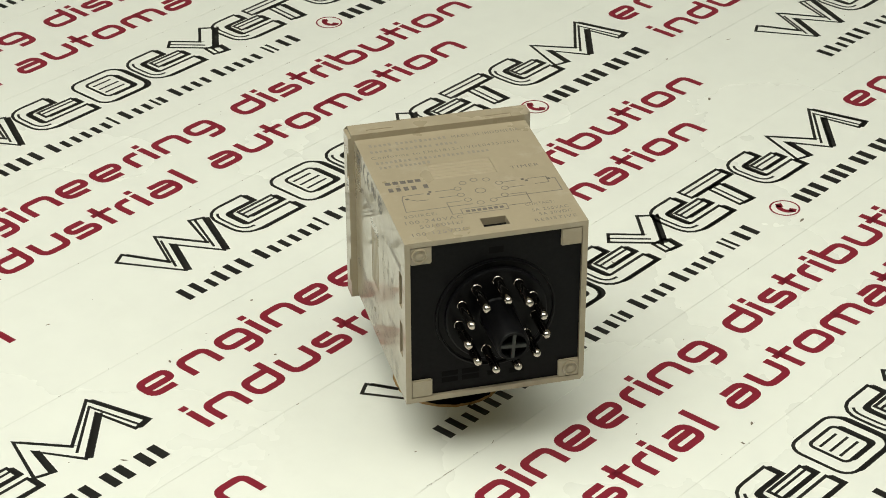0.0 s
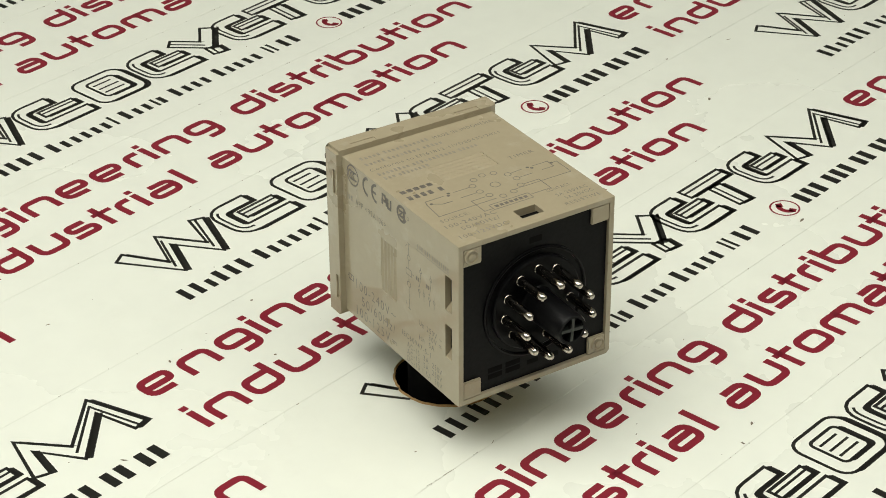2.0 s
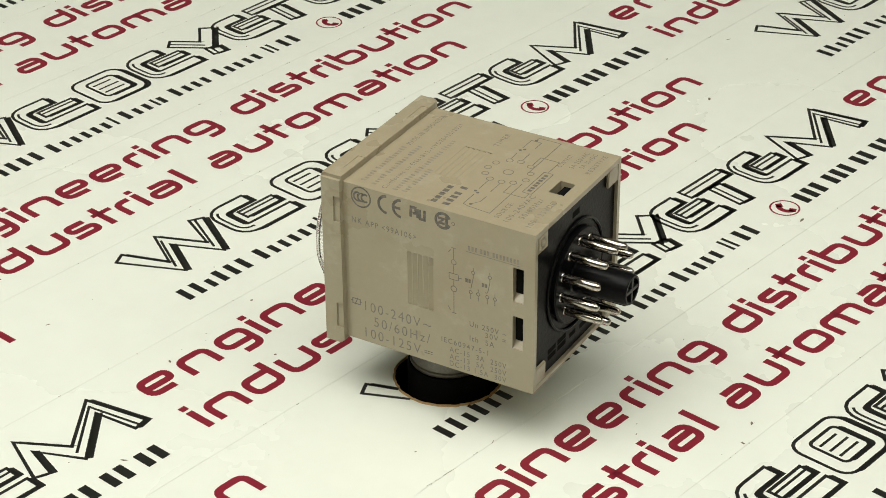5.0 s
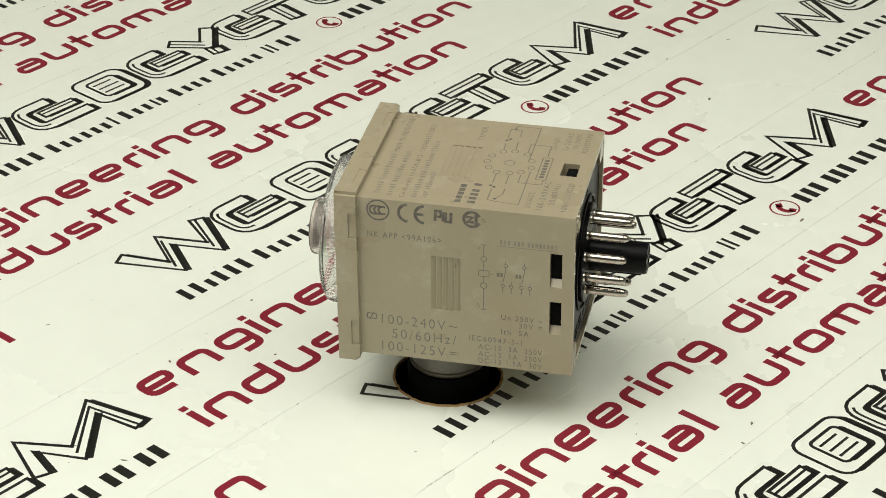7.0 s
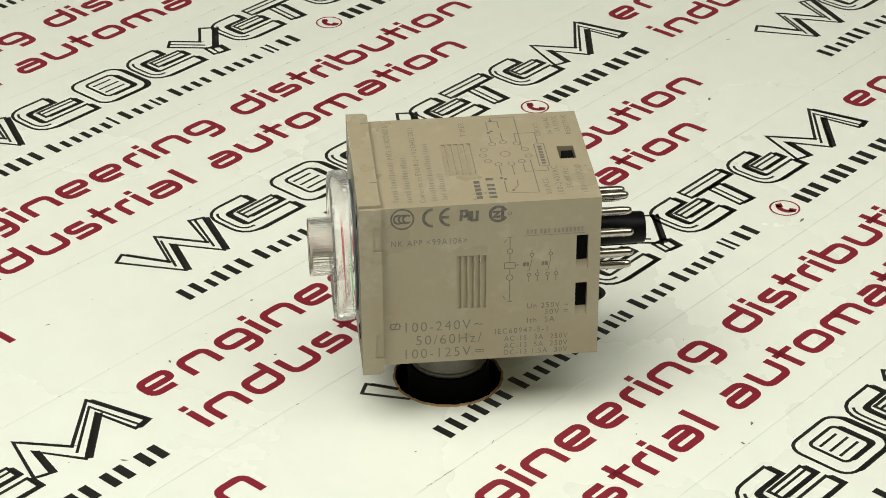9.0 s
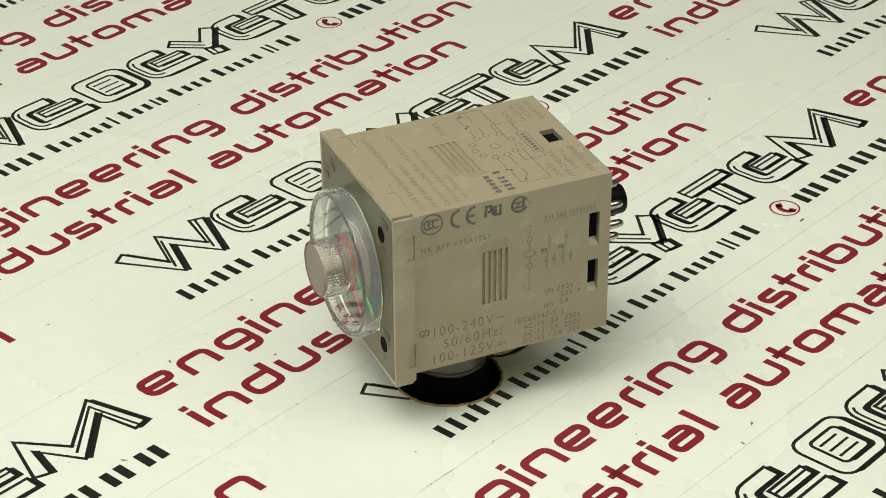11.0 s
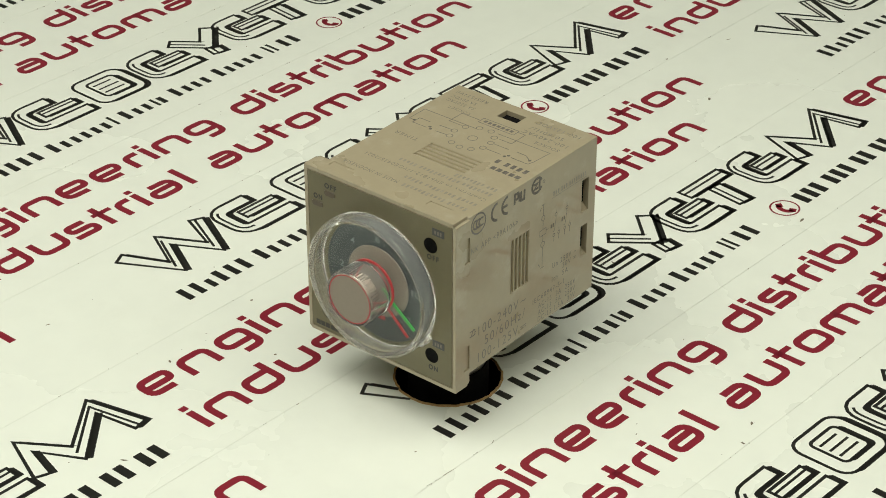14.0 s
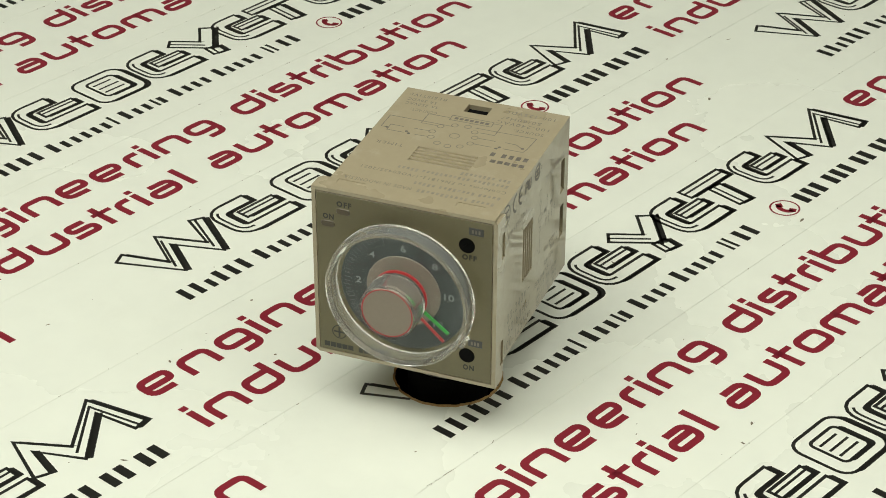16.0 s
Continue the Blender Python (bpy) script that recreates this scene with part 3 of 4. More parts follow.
for i in range(5):
    x0, y0, x1, y1, d = VENTS[0]
    louvre(SIDE, x0 + (x1 - x0) * i / 5, x0 + (x1 - x0) * (i + 1) / 5, y0, y1, d, True)
    x0, y0, x1, y1, d = TOPVENTS[0]
    louvre(TOP, y0 + (y1 - y0) * i / 5, y0 + (y1 - y0) * (i + 1) / 5, x0, x1, d, False)
# black blocks set in the slots, painting the shade inside them
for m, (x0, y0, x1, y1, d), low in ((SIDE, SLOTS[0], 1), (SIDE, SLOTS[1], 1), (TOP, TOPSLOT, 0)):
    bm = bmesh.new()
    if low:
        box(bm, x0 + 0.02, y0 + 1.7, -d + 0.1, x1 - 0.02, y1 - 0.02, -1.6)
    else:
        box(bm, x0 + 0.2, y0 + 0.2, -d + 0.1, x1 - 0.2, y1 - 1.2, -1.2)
    lay(part("slot_shade", bm, VOID, body, "black block for the shade inside a slot"), m)

# pale sloping sills of the side slots
for x0, y0, x1, y1, d in SLOTS:
    bm = bmesh.new()
    a = [bm.verts.new((x, y, z)) for x in (x0 + 0.03, x1 - 0.03) for y, z in ((y0 + 0.03, -0.25), (y0 + 1.9, -2.0), (y0 + 1.9, -4.8), (y0 + 0.03, -4.8))]
    bm.faces.new(a[:4])
    bm.faces.new(a[4:])
    for i in range(4):
        j = (i + 1) % 4
        bm.faces.new((a[i], a[j], a[4 + j], a[4 + i]))
    bmesh.ops.recalc_face_normals(bm, faces=bm.faces[:])
    lay(part("slot_sill", bm, BEIGE, body), SIDE)

# front bezel
bm = bmesh.new()
pocketed(bm, frame_of((0, HB, 0), (-1, 0, 0), (0, 0, 1)), -L, H - HB, -BACK, H + HB,
         [(-BACK - 2.0, w - 3.5, -BACK, w + 3.5, 0.45) for w in (6.5, 37.3)])
pocketed(bm, frame_of((0, 0, H + HB), (0, -1, 0), (1, 0, 0)), -HB, BACK, HB, L, [(v - 3.5, BACK, v + 3.5, BACK + 2.0, 0.16) for v in (-15.4, 15.4)])
pocketed(bm, frame_of((0, -HB, 0), (1, 0, 0), (0, 0, 1)), BACK, H - HB, L, H + HB, [])
pocketed(bm, frame_of((0, 0, H - HB), (0, 1, 0), (1, 0, 0)), -HB, BACK, HB, L, [])
G0, G1 = 23.0, 22.75
pocketed(bm, FRONT, -HB, H - HB, HB, H + HB, [(-G0, H - G0, G0, H - G1, 0.4), (-G0, H + G1, G0, H + G0, 0.4), (-G0, H - G1, -G1, H + G1, 0.4), (G1, H - G1, G0, H + G1, 0.4)])
# back of the bezel, open at the notches
rim_pts = [(-HB, H - HB), (HB, H - HB), (HB, H + HB)]
for v in (15.4, -15.4):
    rim_pts += [(v + 3.5, H + HB), (v + 3.5, H + HB - 0.16), (v - 3.5, H + HB - 0.16), (v - 3.5, H + HB)]
rim_pts += [(-HB, H + HB)]
for w in (37.3, 6.5):
    rim_pts += [(-HB, w + 3.5), (-HB + 0.45, w + 3.5), (-HB + 0.45, w - 3.5), (-HB, w - 3.5)]
back_frame = frame_of((BACK, 0, 0), (0, -1, 0), (0, 0, 1))
bm.faces.new([bm.verts.new(back_frame @ Vector((x, y, 0))) for x, y in rim_pts])
corner_line = lambda c: abs(abs(c.y) - HB) < 0.01 and abs(abs(c.z - H) - HB) < 0.01
front_line = lambda c: abs(c.x - L) < 0.01 and (abs(abs(c.y) - HB) < 0.01 or abs(abs(c.z - H) - HB) < 0.01)
round_corners(bm, lambda c: corner_line(c) or front_line(c), 0.85, 4)
bezel = lay(part("bezel", bm, BEIGE, timer, "square beige front bezel with snap notches"))
bm = bmesh.new()
box(bm, -G1 + 0.02, H - G1 + 0.02, -0.35, G1 - 0.02, H + G1 - 0.02, 0.06, 0.05, 1)
face = lay(part("face_plate", bm, OLIVE, timer, "olive beige printed front plate"), FRONT)

# rear panel with corner posts
bm = bmesh.new()
box(bm, -H + RIM + 0.02, RIM + 0.02, -1.55, H - RIM - 0.02, 2 * H - RIM - 0.02, -0.9, 0.1, 1)
rear = lay(part("rear_panel", bm, DARK, timer, "black plastic rear panel"), REAR)
for sx, sy in ((-1, -1), (-1, 1), (1, -1), (1, 1)):
    bm = bmesh.new()
    x, y = sx * (H - RIM), H + sy * (H - RIM)
    x2, y2 = x - sx * 5.2, y - sy * 4.8
    box(bm, min(x, x2), min(y, y2), -0.95, max(x, x2), max(y, y2), -0.05, 0.25, 2)
    post_c = lay(part("corner_block", bm, BEIGE, timer, "beige corner block with moulded boss"), REAR)
    if sx == sy:
        continue
    bm = bmesh.new()
    cx, cy = x - sx * 2.2, y - sy * 2.3
    capped(bm, [(2.0, -0.1), (1.95, 0.25), (1.75, 0.38), (1.55, 0.25), (1.45, 0.0), (0.95, 0.02), (0.85, 0.3), (0.5, 0.45), (0.2, 0.48)], 24, Matrix.Translation((cx, cy, 0)))
    share_b = smooth(lay(part("boss", bm, BEIGE, post_c), Matrix()))
for x0, y0, x1, y1 in ((-13.4, 4.2, -9.3, 5.6), (-13.4, 6.0, -9.3, 7.4), (-8.3, 4.2, -4.0, 5.6), (-8.3, 6.0, -4.0, 7.4), (-1.9, 4.5, 1.3, 5.8), (-1.8, 38.8, 1.8, 40.5), (3.6, 4.2, 7.4, 5.6)):
    bm = bmesh.new()
    box(bm, x0, y0, -0.92, x1, y1, -0.86)
    lay(part("vent_slot", bm, VOID, rear, "dark vent opening"))
# socket ring and key post
bm = bmesh.new()
ring_prof = [(14.9, -0.95), (14.9, -0.45), (14.5, -0.3), (14.2, -0.45), (14.2, -0.8)]
lathe(bm, ring_prof, 64, Matrix.Translation((0, H, 0)))
smooth(lay(part("socket_ring", bm, DARK, rear)))
bm = bmesh.new()
capped(bm, [(12.6, -0.95), (12.6, 0.1), (12.2, 0.4), (6.5, 0.4), (6.2, 0.2), (4.6, 0.2), (4.25, 0.6), (4.05, 14.4), (3.75, 15.0), (3.15, 15.0), (3.05, 12.6)], 48, Matrix.Translation((0, H, 0)))
box(bm, -0.55, H - 4.9, 0.3, 0.55, H - 3.5, 13.5, 0.1, 1)
key = smooth(lay(part("key_post", bm, DARK, timer, "black plastic guide post with cross ribs"), REAR))
for a in (0, 90):
    bm = bmesh.new()
    box(bm, -3.1, -0.42, 12.7, 3.1 if not a else -0.43, 0.42, 14.95)
    if a:
        box(bm, 0.43, -0.42, 12.7, 3.1, 0.42, 14.95)
    lay(part("rib", bm, RIBGREY, key, "dark greenish cross rib"), Matrix.Translation((0, H, 0)) @ pose(0, 0, 0, 0, 0, a - 4))
bm = bmesh.new()
capped(bm, [(1.28, 0.3), (1.28, 0.6), (1.2, 0.75), (1.13, 0.8), (1.13, 8.6), (1.0, 9.9), (0.7, 10.55), (0.4, 10.7)], 18)
pin_mesh = mesh_of("pin", bm, CHROME)
for p in pin_mesh.polygons:
    p.use_smooth = True
pin_mesh.set_sharp_from_angle(angle=radians(40))
for i in range(11):
    a = radians(90 + 360 / 11 * i)
    pin = share("pin", pin_mesh, timer, "shiny nickel contact pin")
    lay(pin, REAR @ Matrix.Translation((9.6 * math.cos(a), H + 9.6 * math.sin(a), 0)))

# ---- printing on the CE side (x = -u) ----
LIFT = Matrix.Translation((0, 0, 0.02))


def ink(name, bm, m, parent, material=GREYINK, label=""):
    ob = part(name, bm, material, parent, label)
    return lay(ob, m @ LIFT)


def written(m, parent, text, x0, x1, base, height, material=GREYINK, off=0.0):
    bm = bmesh.new()
    word(bm, text, x0, x1, base, height, off, 1.25)
    return ink("print", bm, m, parent, material)


def strokes(m, parent, lines, w, material=GREYINK, name="print"):
    bm = bmesh.new()
    for pts, closed in lines:
        stroke(bm, pts, w, closed)
    return ink(name, bm, m, parent, material)


written(SIDE, body, "NK APP <99A106>", -51.1, -32.7, 34.1, 1.6, FAINTINK, 0.004)
written(SIDE, body, "100-240V", -48.0, -31.8, 9.3, 2.7, FAINTINK, -0.004)
written(SIDE, body, "50/60Hz/", -45.4, -29.1, 5.3, 2.7, FAINTINK, -0.004)
written(SIDE, body, "100-125V", -48.1, -31.8, 1.4, 2.7, FAINTINK, -0.004)
written(SIDE, body, "~", -31.0, -28.8, 9.6, 2.4, FAINTINK)
strokes(SIDE, body, [([(-30.8, 2.9), (-28.4, 2.9)], False), ([(-30.8, 2.3), (-30.1, 2.3)], False), ([(-29.9, 2.3), (-29.2, 2.3)], False), ([(-29.0, 2.3), (-28.4, 2.3)], False)], 0.2)
strokes(SIDE, body, [([(-52.1, 11.2), (-51.6, 11.2), (-51.6, 11.9), (-49.4, 11.9), (-49.4, 11.2), (-49.0, 11.2)], False),
                     ([(-51.6, 11.2), (-51.6, 10.4), (-49.4, 10.4), (-49.4, 11.2)], False), ([(-51.0, 10.1), (-50.0, 12.3)], False)], 0.25)
# approval signs
strokes(SIDE, body, [(circle_pts(-48.3, 41.7, 2.7, 32), True)], 0.42)
strokes(SIDE, body, [(circle_pts(-48.3 + d, 41.7, r, 12, 50, 310), False) for d, r in ((-0.9, 1.15), (0.2, 1.1), (1.2, 1.05))], 0.5)
strokes(SIDE, body, [(circle_pts(-40.9, 41.65, 2.3, 16, 92, 268), False)], 0.75, name="conformity_sign")
strokes(SIDE, body, [(circle_pts(-36.8, 41.65, 2.3, 16, 92, 268), False), ([(-39.0, 41.65), (-37.0, 41.65)], False)], 0.75, name="conformity_sign")
strokes(SIDE, body, [([(-34.2, 40.3), (-34.0, 43.1), (-32.8, 43.1), (-32.6, 41.6), (-33.6, 41.5)], False), ([(-32.2, 43.0), (-32.2, 40.4)], False),
                     ([(-31.6, 43.0), (-31.5, 40.4), (-30.3, 40.4), (-30.2, 43.0)], False)], 0.75)
strokes(SIDE, body, [(circle_pts(-25.1, 41.75, 2.0, 28, 25, 335), False), ([(-26.5, 42.3), (-24.9, 42.3), (-26.2, 41.0), (-24.6, 41.0)], False), ([(-24.1, 43.1), (-24.1, 40.3)], False)], 0.75)
strokes(SIDE, body, [(circle_pts(-22.3, 41.7, 0.42, 12), True)], 0.14, FAINTINK)
bm = bmesh.new()
bars(bm, spans(-18.4, -4.1, (3, 3, 8), 0.6), 35.6, 1.3)
plate(bm, -18.8, 35.05, -4.0, 35.25)
ink("print", bm, SIDE, body, PALEINK)
# circuit on the side
strokes(SIDE, body, [([(-22.8, 35.0), (-21.6, 35.0)], False), ([(-22.2, 35.0), (-22.2, 31.8)], False), ([(-22.2, 30.3), (-22.2, 27.8)], False),
                     ([(-22.2, 26.1), (-22.2, 24.4)], False), ([(-22.2, 22.6), (-22.2, 16.6)], False), ([(-22.9, 16.6), (-21.5, 16.6)], False),
                     (round_rect(-23.5, 26.1, -20.9, 27.8, 0.2), True), (circle_pts(-22.2, 31.05, 0.7, 12), True), (circle_pts(-22.2, 23.5, 0.8, 12), True),
                     ([(-20.9, 27), (-19.9, 27)], False), ([(-23.6, 33.6), (-23.0, 34.4)], False), ([(-23.8, 18.2), (-23.2, 17.2)], False)], 0.2, FAINTINK)
for cx in (-17.0, -12.4):
    strokes(SIDE, body, [([(cx - 0.4, 25.2), (cx + 0.2, 28.2), (cx + 0.2, 29.2)], False), (circle_pts(cx + 0.2, 29.7, 0.45, 10), True), ([(cx + 0.2, 30.2), (cx + 0.2, 31.0)], False),
                         (circle_pts(cx - 0.5, 24.0, 0.45, 10), True), (circle_pts(cx + 1.6, 24.0, 0.45, 10), True), ([(cx - 0.5, 23.5), (cx - 0.5, 22.0)], False),
                         ([(cx + 1.6, 23.5), (cx + 1.6, 22.0)], False), ([(cx - 0.5, 25.1), (cx - 1.0, 25.1)], False), ([(cx + 1.6, 24.5), (cx + 1.6, 25.4)], False)], 0.2, FAINTINK)
    bm = bmesh.new()
    bars(bm, [(cx - 2.0, cx - 1.3), (cx - 1.1, cx - 0.5)], 26.5, 1.1)
    ink("print", bm, SIDE, body, FAINTINK)
for text, x0, x1, base in (("Un 250V ~", -17.8, -7.6, 14.2), ("30V =", -13.4, -7.7, 12.2), ("Ith  5A", -17.8, -10.9, 10.0), ("IEC60947-5-1", -25.8, -12.6, 7.2),
                           ("AC-15  3A  250V", -23.5, -7.5, 4.9), ("AC-13  5A  250V", -23.5, -7.5, 2.8), ("DC-13 1.5A  30V", -23.5, -7.5, 0.8)):
    written(SIDE, body, text, x0, x1, base, 1.5, FAINTINK, 0.006)

# ---- printing on the top (x = -v, y = u) ----
bm = bmesh.new()
for x0, x1, base, words in ((-19.8, 0.5, 48.7, (5, 11)), (-20.2, 2.6, 45.5, (5, 8, 5)), (-20.1, 9.2, 39.5, (8, 11, 5)), (-19.8, -6.5, 37.0, (3, 8))):
    for k, sp in enumerate(spans(x0, x1, words, 0.55)):
        bars(bm, [sp], base, (1.5, 1.15, 1.1, 1.5, 1.15)[k * 7 % 5])
ink("print_block", bm, TOP, body, PALEINK)
written(TOP, body, "MADE IN INDONESIA", 1.8, 19.4, 48.6, 1.4, FAINTINK)
written(TOP, body, "Conforms to", -20.4, -8.0, 42.4, 1.3, FAINTINK)
written(TOP, body, "EN61812-1/VDE0435/2021", -7.0, 17.5, 42.4, 1.3, FAINTINK)
written(TOP, body, "TIMER", 11.7, 19.0, 29.2, 1.4, FAINTINK)
bm = bmesh.new()
bars(bm, spans(-20.4, -11.0, (5,), 0.74), 28.5, 1.5)
bars(bm, spans(-20.4, -9.8, (4, 1), 0.6), 25.0, 1.9)
ink("print_block", bm, TOP, body, GREYINK)
for text, x0, x1, base, hh in (("SOURCE:", -19.4, -11.5, 11.7, 1.3), ("100-240VAC", -19.9, -5.9, 8.7, 1.5), ("50/60Hz/", -17.0, -6.4, 6.2, 1.5), ("100-125VDC", -19.6, -6.1, 2.9, 1.5),
                               ("CONTACT:", 10.0, 17.2, 10.4, 1.2), ("5A 250VAC", 10.8, 19.8, 7.4, 1.3), ("5A 30VDC", 12.0, 20.0, 5.2, 1.3), ("RESISTIVE", 10.2, 20.4, 2.6, 1.3)):
    written(TOP, body, text, x0, x1, base, hh, FAINTINK, 0.004)
strokes(TOP, body, [(circle_pts(x, y, 0.85, 14), True) for x, y in [(6.9, 23.1), (7.6, 20.3), (-3.6, 22.8), (-3.6, 19.6), (4.3, 25.5), (1.3, 26.1), (-1.7, 25.2), (6.6, 17.0), (3.4, 15.3), (0.0, 14.8), (-2.6, 16.9)]]
        + [(circle_pts(1.5, 20.5, 1.25, 16), True)], 0.24, FAINTINK)
strokes(TOP, body, [([(18.8, 23.6), (18.8, 20.5)], False), ([(18.8, 22.2), (20.8, 22.2), (20.8, 16.0), (4.0, 16.0)], False), ([(18.8, 23.4), (14.2, 23.4)], False), ([(11.2, 23.4), (7.9, 23.2)], False), ([(18.8, 20.5), (15.3, 20.5)], False), ([(12.5, 20.4), (8.4, 20.3)], False), ([(-4.5, 22.7), (-9.2, 22.7)], False), ([(-12.1, 22.4), (-17.4, 22.4)], False), ([(-4.5, 19.5), (-9.2, 19.5)], False), ([(-11.6, 19.2), (-14.5, 19.3), (-16.6, 20.7)], False), ([(-17.4, 22.4), (-17.9, 20.7), (-18.4, 14.6), (-2.0, 14.7)], False), ([(7.6, 17.0), (11.9, 17.0), (11.9, 11.8), (6.1, 11.8)], False), ([(-4.0, 16.7), (-7.9, 16.7), (-7.9, 10.9), (-5.5, 10.9)], False)]
        + [(round_rect(-5.5, 10.3, 5.8, 12.8, 0.2), True)], 0.26, FAINTINK)
bm = bmesh.new()
bars(bm, spans(-4.7, 5.0, (7,), 0.7), 11.00, 1.1)
for cx, cy in [(19.2, 22.2), (12.9, 23.4), (13.7, 22.6), (-10.5, 22.9), (-11.1, 22.0), (-16.7, 20.7)]:
    bm.faces.new([bm.verts.new((x, y, 0)) for x, y in circle_pts(cx, cy, 0.45, 10)])
ink("print_block", bm, TOP, body)

# ---- front face (x = v, y = w) ----
FIX = Matrix.Translation((0, 0, 0.06))
for text, x0, x1, base in (("OFF", -17.4, -13.5, 41.9), ("ON", -21.1, -18.2, 37.9), ("OFF", 15.1, 18.8, 34.2), ("ON", 15.5, 18.4, 2.4)):
    written(Matrix.Translation((0, 0, 0.05)), face, text, x0, x1, base, 1.5, BLACK, 0.045)
bm = bmesh.new()
bars(bm, spans(-21.7, -13.7, (5,), 0.9), 0.55, 1.4)
bars(bm, spans(-12.5, -4.0, (6,), 0.8), 0.5, 1.4)
stroke(bm, circle_pts(-17.5, 5.4, 1.85, 28), 0.28, True)
stroke(bm, [(-19.0, 5.4), (-16.0, 5.4)], 0.5)
stroke(bm, [(-17.5, 3.9), (-17.5, 6.9)], 0.5)
ink("print_block", bm, Matrix.Translation((0, 0, 0.05)), face, BLACK)
for cx, cy in ((-15.7, 40.6), (-19.8, 36.6)):
    bm = bmesh.new()
    pts = round_rect(cx - 1.9, cy - 0.85, cx + 1.9, cy + 0.85, 0.8, 5)
    lo, hi = [bm.verts.new((x, y, 0.0)) for x, y in pts], [bm.verts.new((cx + (x - cx) * 0.9, cy + (y - cy) * 0.85, 0.22)) for x, y in pts]
    for i in range(len(pts)):
        j = (i + 1) % len(pts)
        bm.faces.new((lo[i], lo[j], hi[j], hi[i]))
    bm.faces.new(hi)
    lay(part("indicator", bm, LEDBAR, timer, "brown rounded indicator lens"), FRONT)
for y0 in (41.4, 9.6):
    bm = bmesh.new()
    box(bm, 16.8, y0, 0.0, 20.5, y0 + 2.0, 0.16, 0.05, 1)
    win = lay(part("range_window", bm, WINDOW, timer, "small dark grey range window"), FRONT)
    bm = bmesh.new()
    bars(bm, spans(17.4, 19.9, (3,), 0.6), y0 + 0.5, 1.0)
    ink("print_block", bm, Matrix.Translation((0, 0, 0.17)), win, FAINTINK)
for cx, cy in ((16.3, 38.2), (16.5, 6.7)):
    bm = bmesh.new()
    capped(bm, [(2.05, 0.0), (2.05, 0.12), (1.9, 0.2), (1.75, 0.13), (0.3, 0.12)], 28, Matrix.Translation((cx, cy, 0)))
    sel = smooth(lay(part("selector", bm, VOID, timer, "black recessed range selector"), FRONT))
    bm = bmesh.new()
    box(bm, -1.1, -0.22, 0.05, 1.1, 0.22, 0.17)
    lay(part("slot", bm, VOID, sel), Matrix.Translation((cx, cy, 0)) @ pose(0, 0, 0, 0, 0, 40))

# ---- dial ----
DIAL = FRONT @ Matrix.Translation((0.2, H - 0.3, 0))
bm = bmesh.new()
capped(bm, [(16.6, 0.0), (16.6, 0.5), (16.3, 0.6)], 64)
plate_d = lay(part("dial_plate", bm, DIALGREY, timer, "slate grey dial plate with pale numbers"), DIAL)
bm = bmesh.new()
for k in (2, 4, 6, 8, 10, 12):
    a = radians(90 - (k - 6) * 21.7)
    cx, cy, hw = 11.9 * math.cos(a), 11.9 * math.sin(a), 0.75 if k < 10 else 1.3
    word(bm, str(k), cx - hw, cx + hw, cy - 0.9, 1.8, 0.01)
for k in range(0, 61):
    a = radians(90 - (k / 5 - 6) * 21.7)
    r0 = 14.2 if k % 5 else 13.6
    stroke(bm, [(r0 * math.cos(a), r0 * math.sin(a)), (15.6 * math.cos(a), 15.6 * math.sin(a))], 0.12)
ink("scale", bm, Matrix.Translation((0, 0, 0.62)), plate_d, WHITEINK, "pale numbers and scale marks")
bm = bmesh.new()
bars(bm, [(-2.5, 2.0)], -10.8, 1.2)
ink("print_block", bm, Matrix.Translation((0, 0, 0.62)), plate_d, REDPART)
bm = bmesh.new()
capped(bm, [(9.7, 0.6), (9.7, 0.8), (9.5, 0.85)], 48)
lay(part("dial_centre", bm, DIALPALE, timer, "pale beige dial centre"), DIAL)
bm = bmesh.new()
A0 = radians(-38)
stroke(bm, [(3 * math.cos(A0), 3 * math.sin(A0)), (15.2 * math.cos(A0), 15.2 * math.sin(A0))], 0.85)
ex = bmesh.ops.extrude_face_region(bm, geom=bm.faces[:])
for v in [g for g in ex["geom"] if isinstance(g, bmesh.types.BMVert)]:
    v.co.z += 0.3
lay(part("set_pointer", bm, GREENPART, timer, "green pointer under the clear dial"), DIAL @ Matrix.Translation((0, 0, 1.2)))
bm = bmesh.new()
A1 = radians(-43)
stroke(bm, [(6.6 * math.cos(A1), 6.6 * math.sin(A1)), (15.6 * math.cos(A1), 15.6 * math.sin(A1))], 0.75)
ex = bmesh.ops.extrude_face_region(bm, geom=bm.faces[:])
for v in [g for g in ex["geom"] if isinstance(g, bmesh.types.BMVert)]:
    v.co.z += 0.25
lathe(bm, [(6.5, 0.0), (7.15, 0.0), (7.15, 0.3), (6.5, 0.3), (6.5, 0.0)], 48)
lay(part("red_pointer", bm, REDPART, timer, "red pointer and ring under the knob"), DIAL @ Matrix.Translation((0, 0, 3.0)))
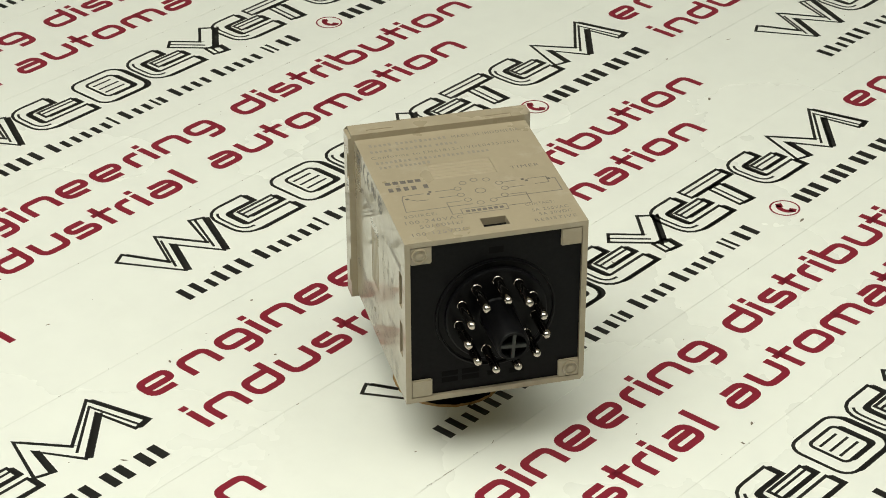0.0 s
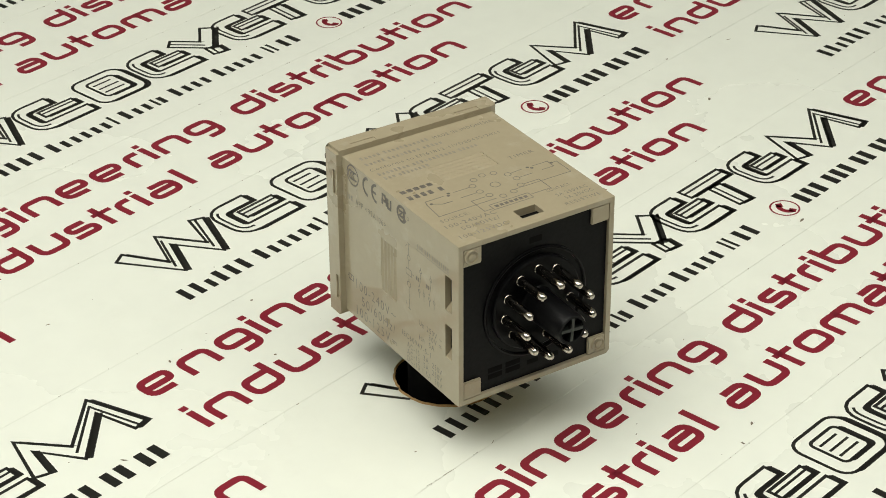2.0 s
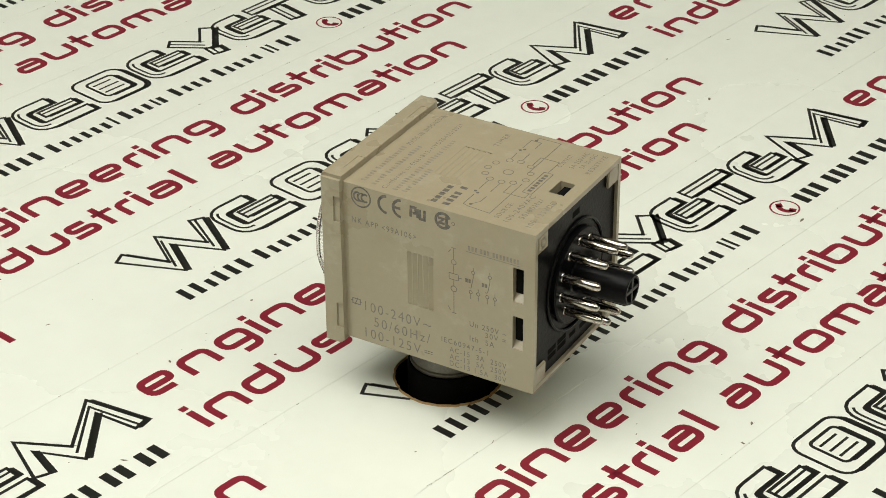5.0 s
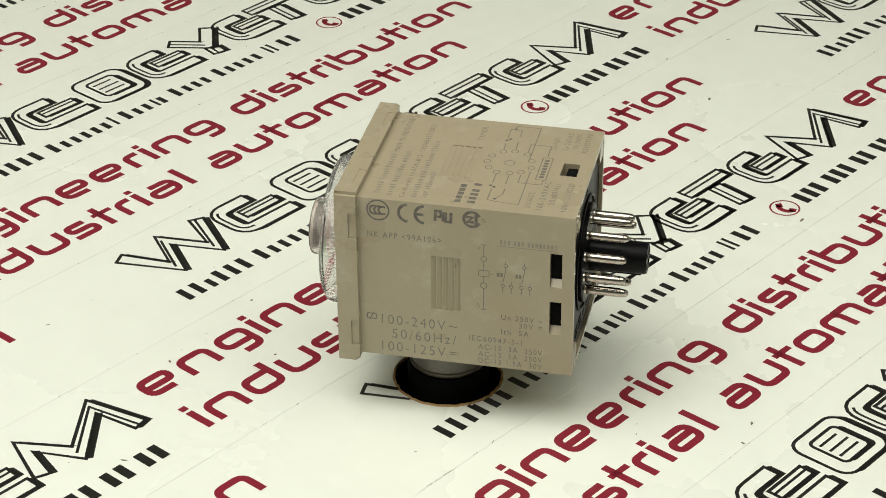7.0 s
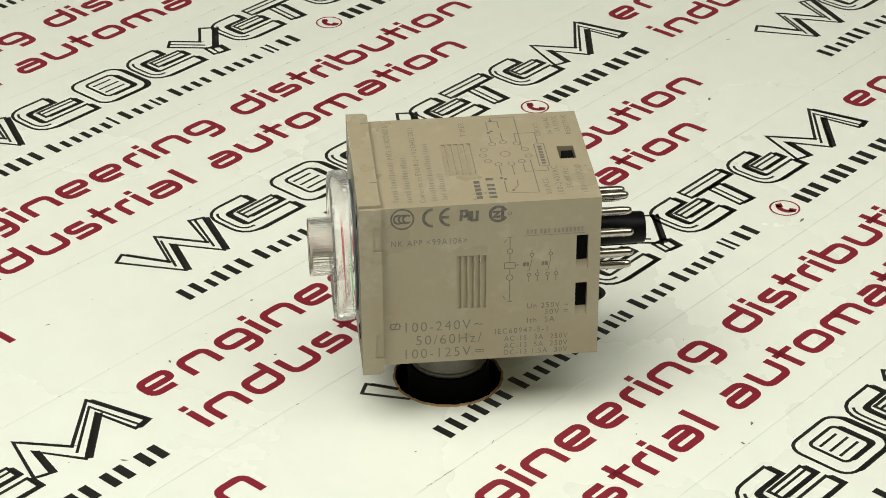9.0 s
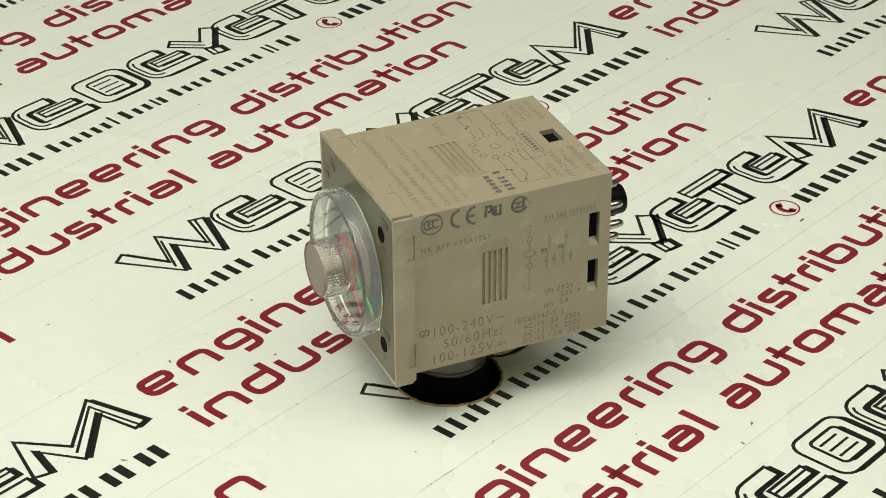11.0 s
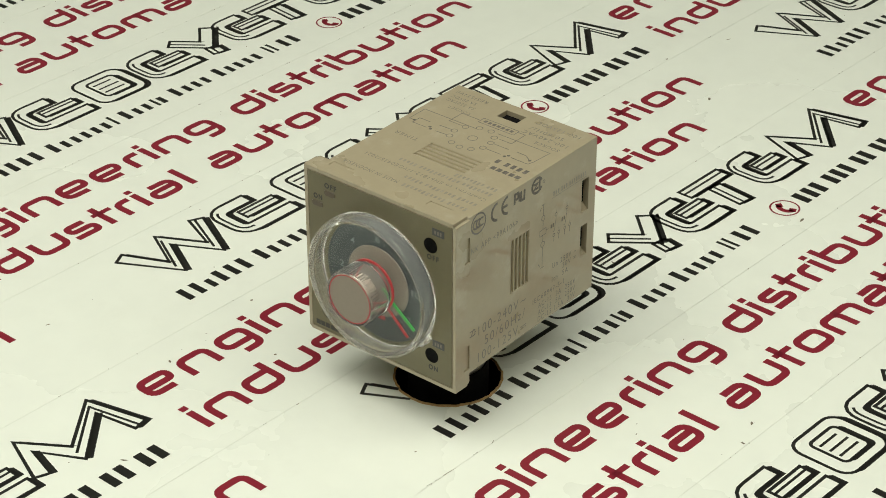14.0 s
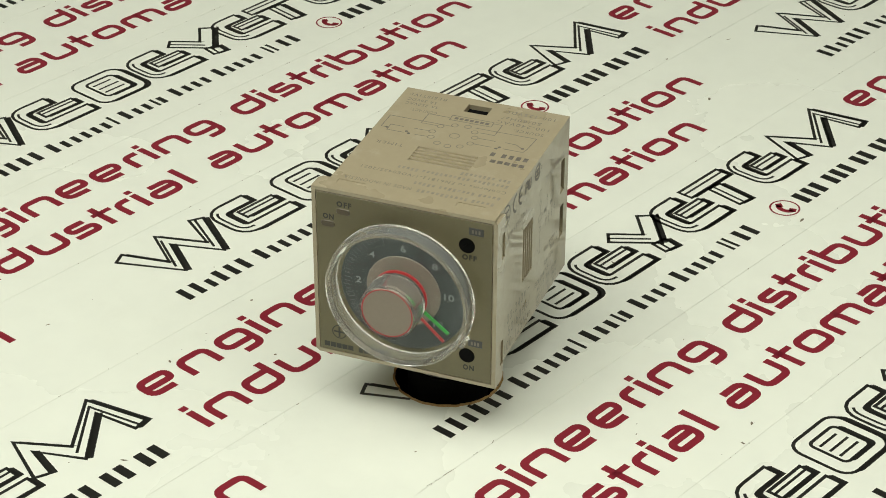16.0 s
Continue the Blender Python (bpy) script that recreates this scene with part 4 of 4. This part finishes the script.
# clear ribbed dial: a thick ring with a flat front
def closed_ring(profile, n, ribs, rows):
    bm = bmesh.new()
    rings = lathe(bm, profile, n, Matrix(), ribs, rows)
    for i in range(n):
        j = (i + 1) % n
        bm.faces.new((rings[-1][i], rings[-1][j], rings[0][j], rings[0][i]))
    bmesh.ops.recalc_face_normals(bm, faces=bm.faces[:])
    return bm


bm = closed_ring([(7.4, 4.9), (17.3, 4.9), (17.3, 5.3), (7.4, 5.3)], 72, 0, ())
dial = smooth(lay(part("clear_dial", bm, CLEAR, timer, "clear plastic dial front"), DIAL), 30)
dial.visible_shadow = False
bm = closed_ring([(17.4, 1.0), (18.6, 1.0), (19.0, 1.5), (19.0, 4.6), (18.7, 5.6), (18.1, 6.0), (17.5, 5.7), (17.2, 5.35), (17.4, 4.8)], 240, 0.18, (2, 3))
rim = smooth(lay(part("dial_rim", bm, FROST, timer, "ribbed translucent dial rim"), DIAL), 25)
rim.visible_shadow = False
bm = bmesh.new()
box(bm, 18.7, -1.1, 1.2, 19.9, 1.1, 4.8, 0.35, 2)
nub = lay(part("dial_nub", bm, FROST, timer, "small clear nub on the dial"), DIAL @ pose(0, 0, 0, 0, 0, -30))
nub.visible_shadow = False
bm = closed_ring([(6.75, 5.2), (7.4, 5.2), (7.4, 11.0), (7.1, 11.6), (6.75, 11.4)], 120, 0.12, (1, 2))
sleeve = smooth(lay(part("knob_sleeve", bm, SLEEVE, timer, "ribbed translucent knob sleeve"), DIAL), 20)
sleeve.visible_shadow = False
bm = bmesh.new()
capped(bm, [(3.2, 5.25), (3.2, 5.4), (3.2, 10.6), (6.65, 10.7), (6.65, 11.25), (6.45, 11.45)], 48)
cap = smooth(lay(part("knob_cap", bm, KNOBCAP, timer, "flat grey beige knob cap"), DIAL))
bm = bmesh.new()
stroke(bm, circle_pts(0, 0, 6.5, 60), 0.3, True)
lay(part("cap_ring", bm, REDPART, cap, "thin red rim"), Matrix.Translation((0, 0, 11.48)))


def motions():
    """The post turns evenly and carries the timer."""
    angle = lambda t: 176.186 + 9.0278 * (t - 8.0)
    times = [0.5 * i for i in range(33)]
    walk(timer, [(t, pose(0, 0, Z0 * MM, -0.18, 0.545, angle(t))) for t in times])
    walk(post, [(t, pose(0, 0, 0, 0, 0, angle(t))) for t in times])


motions()
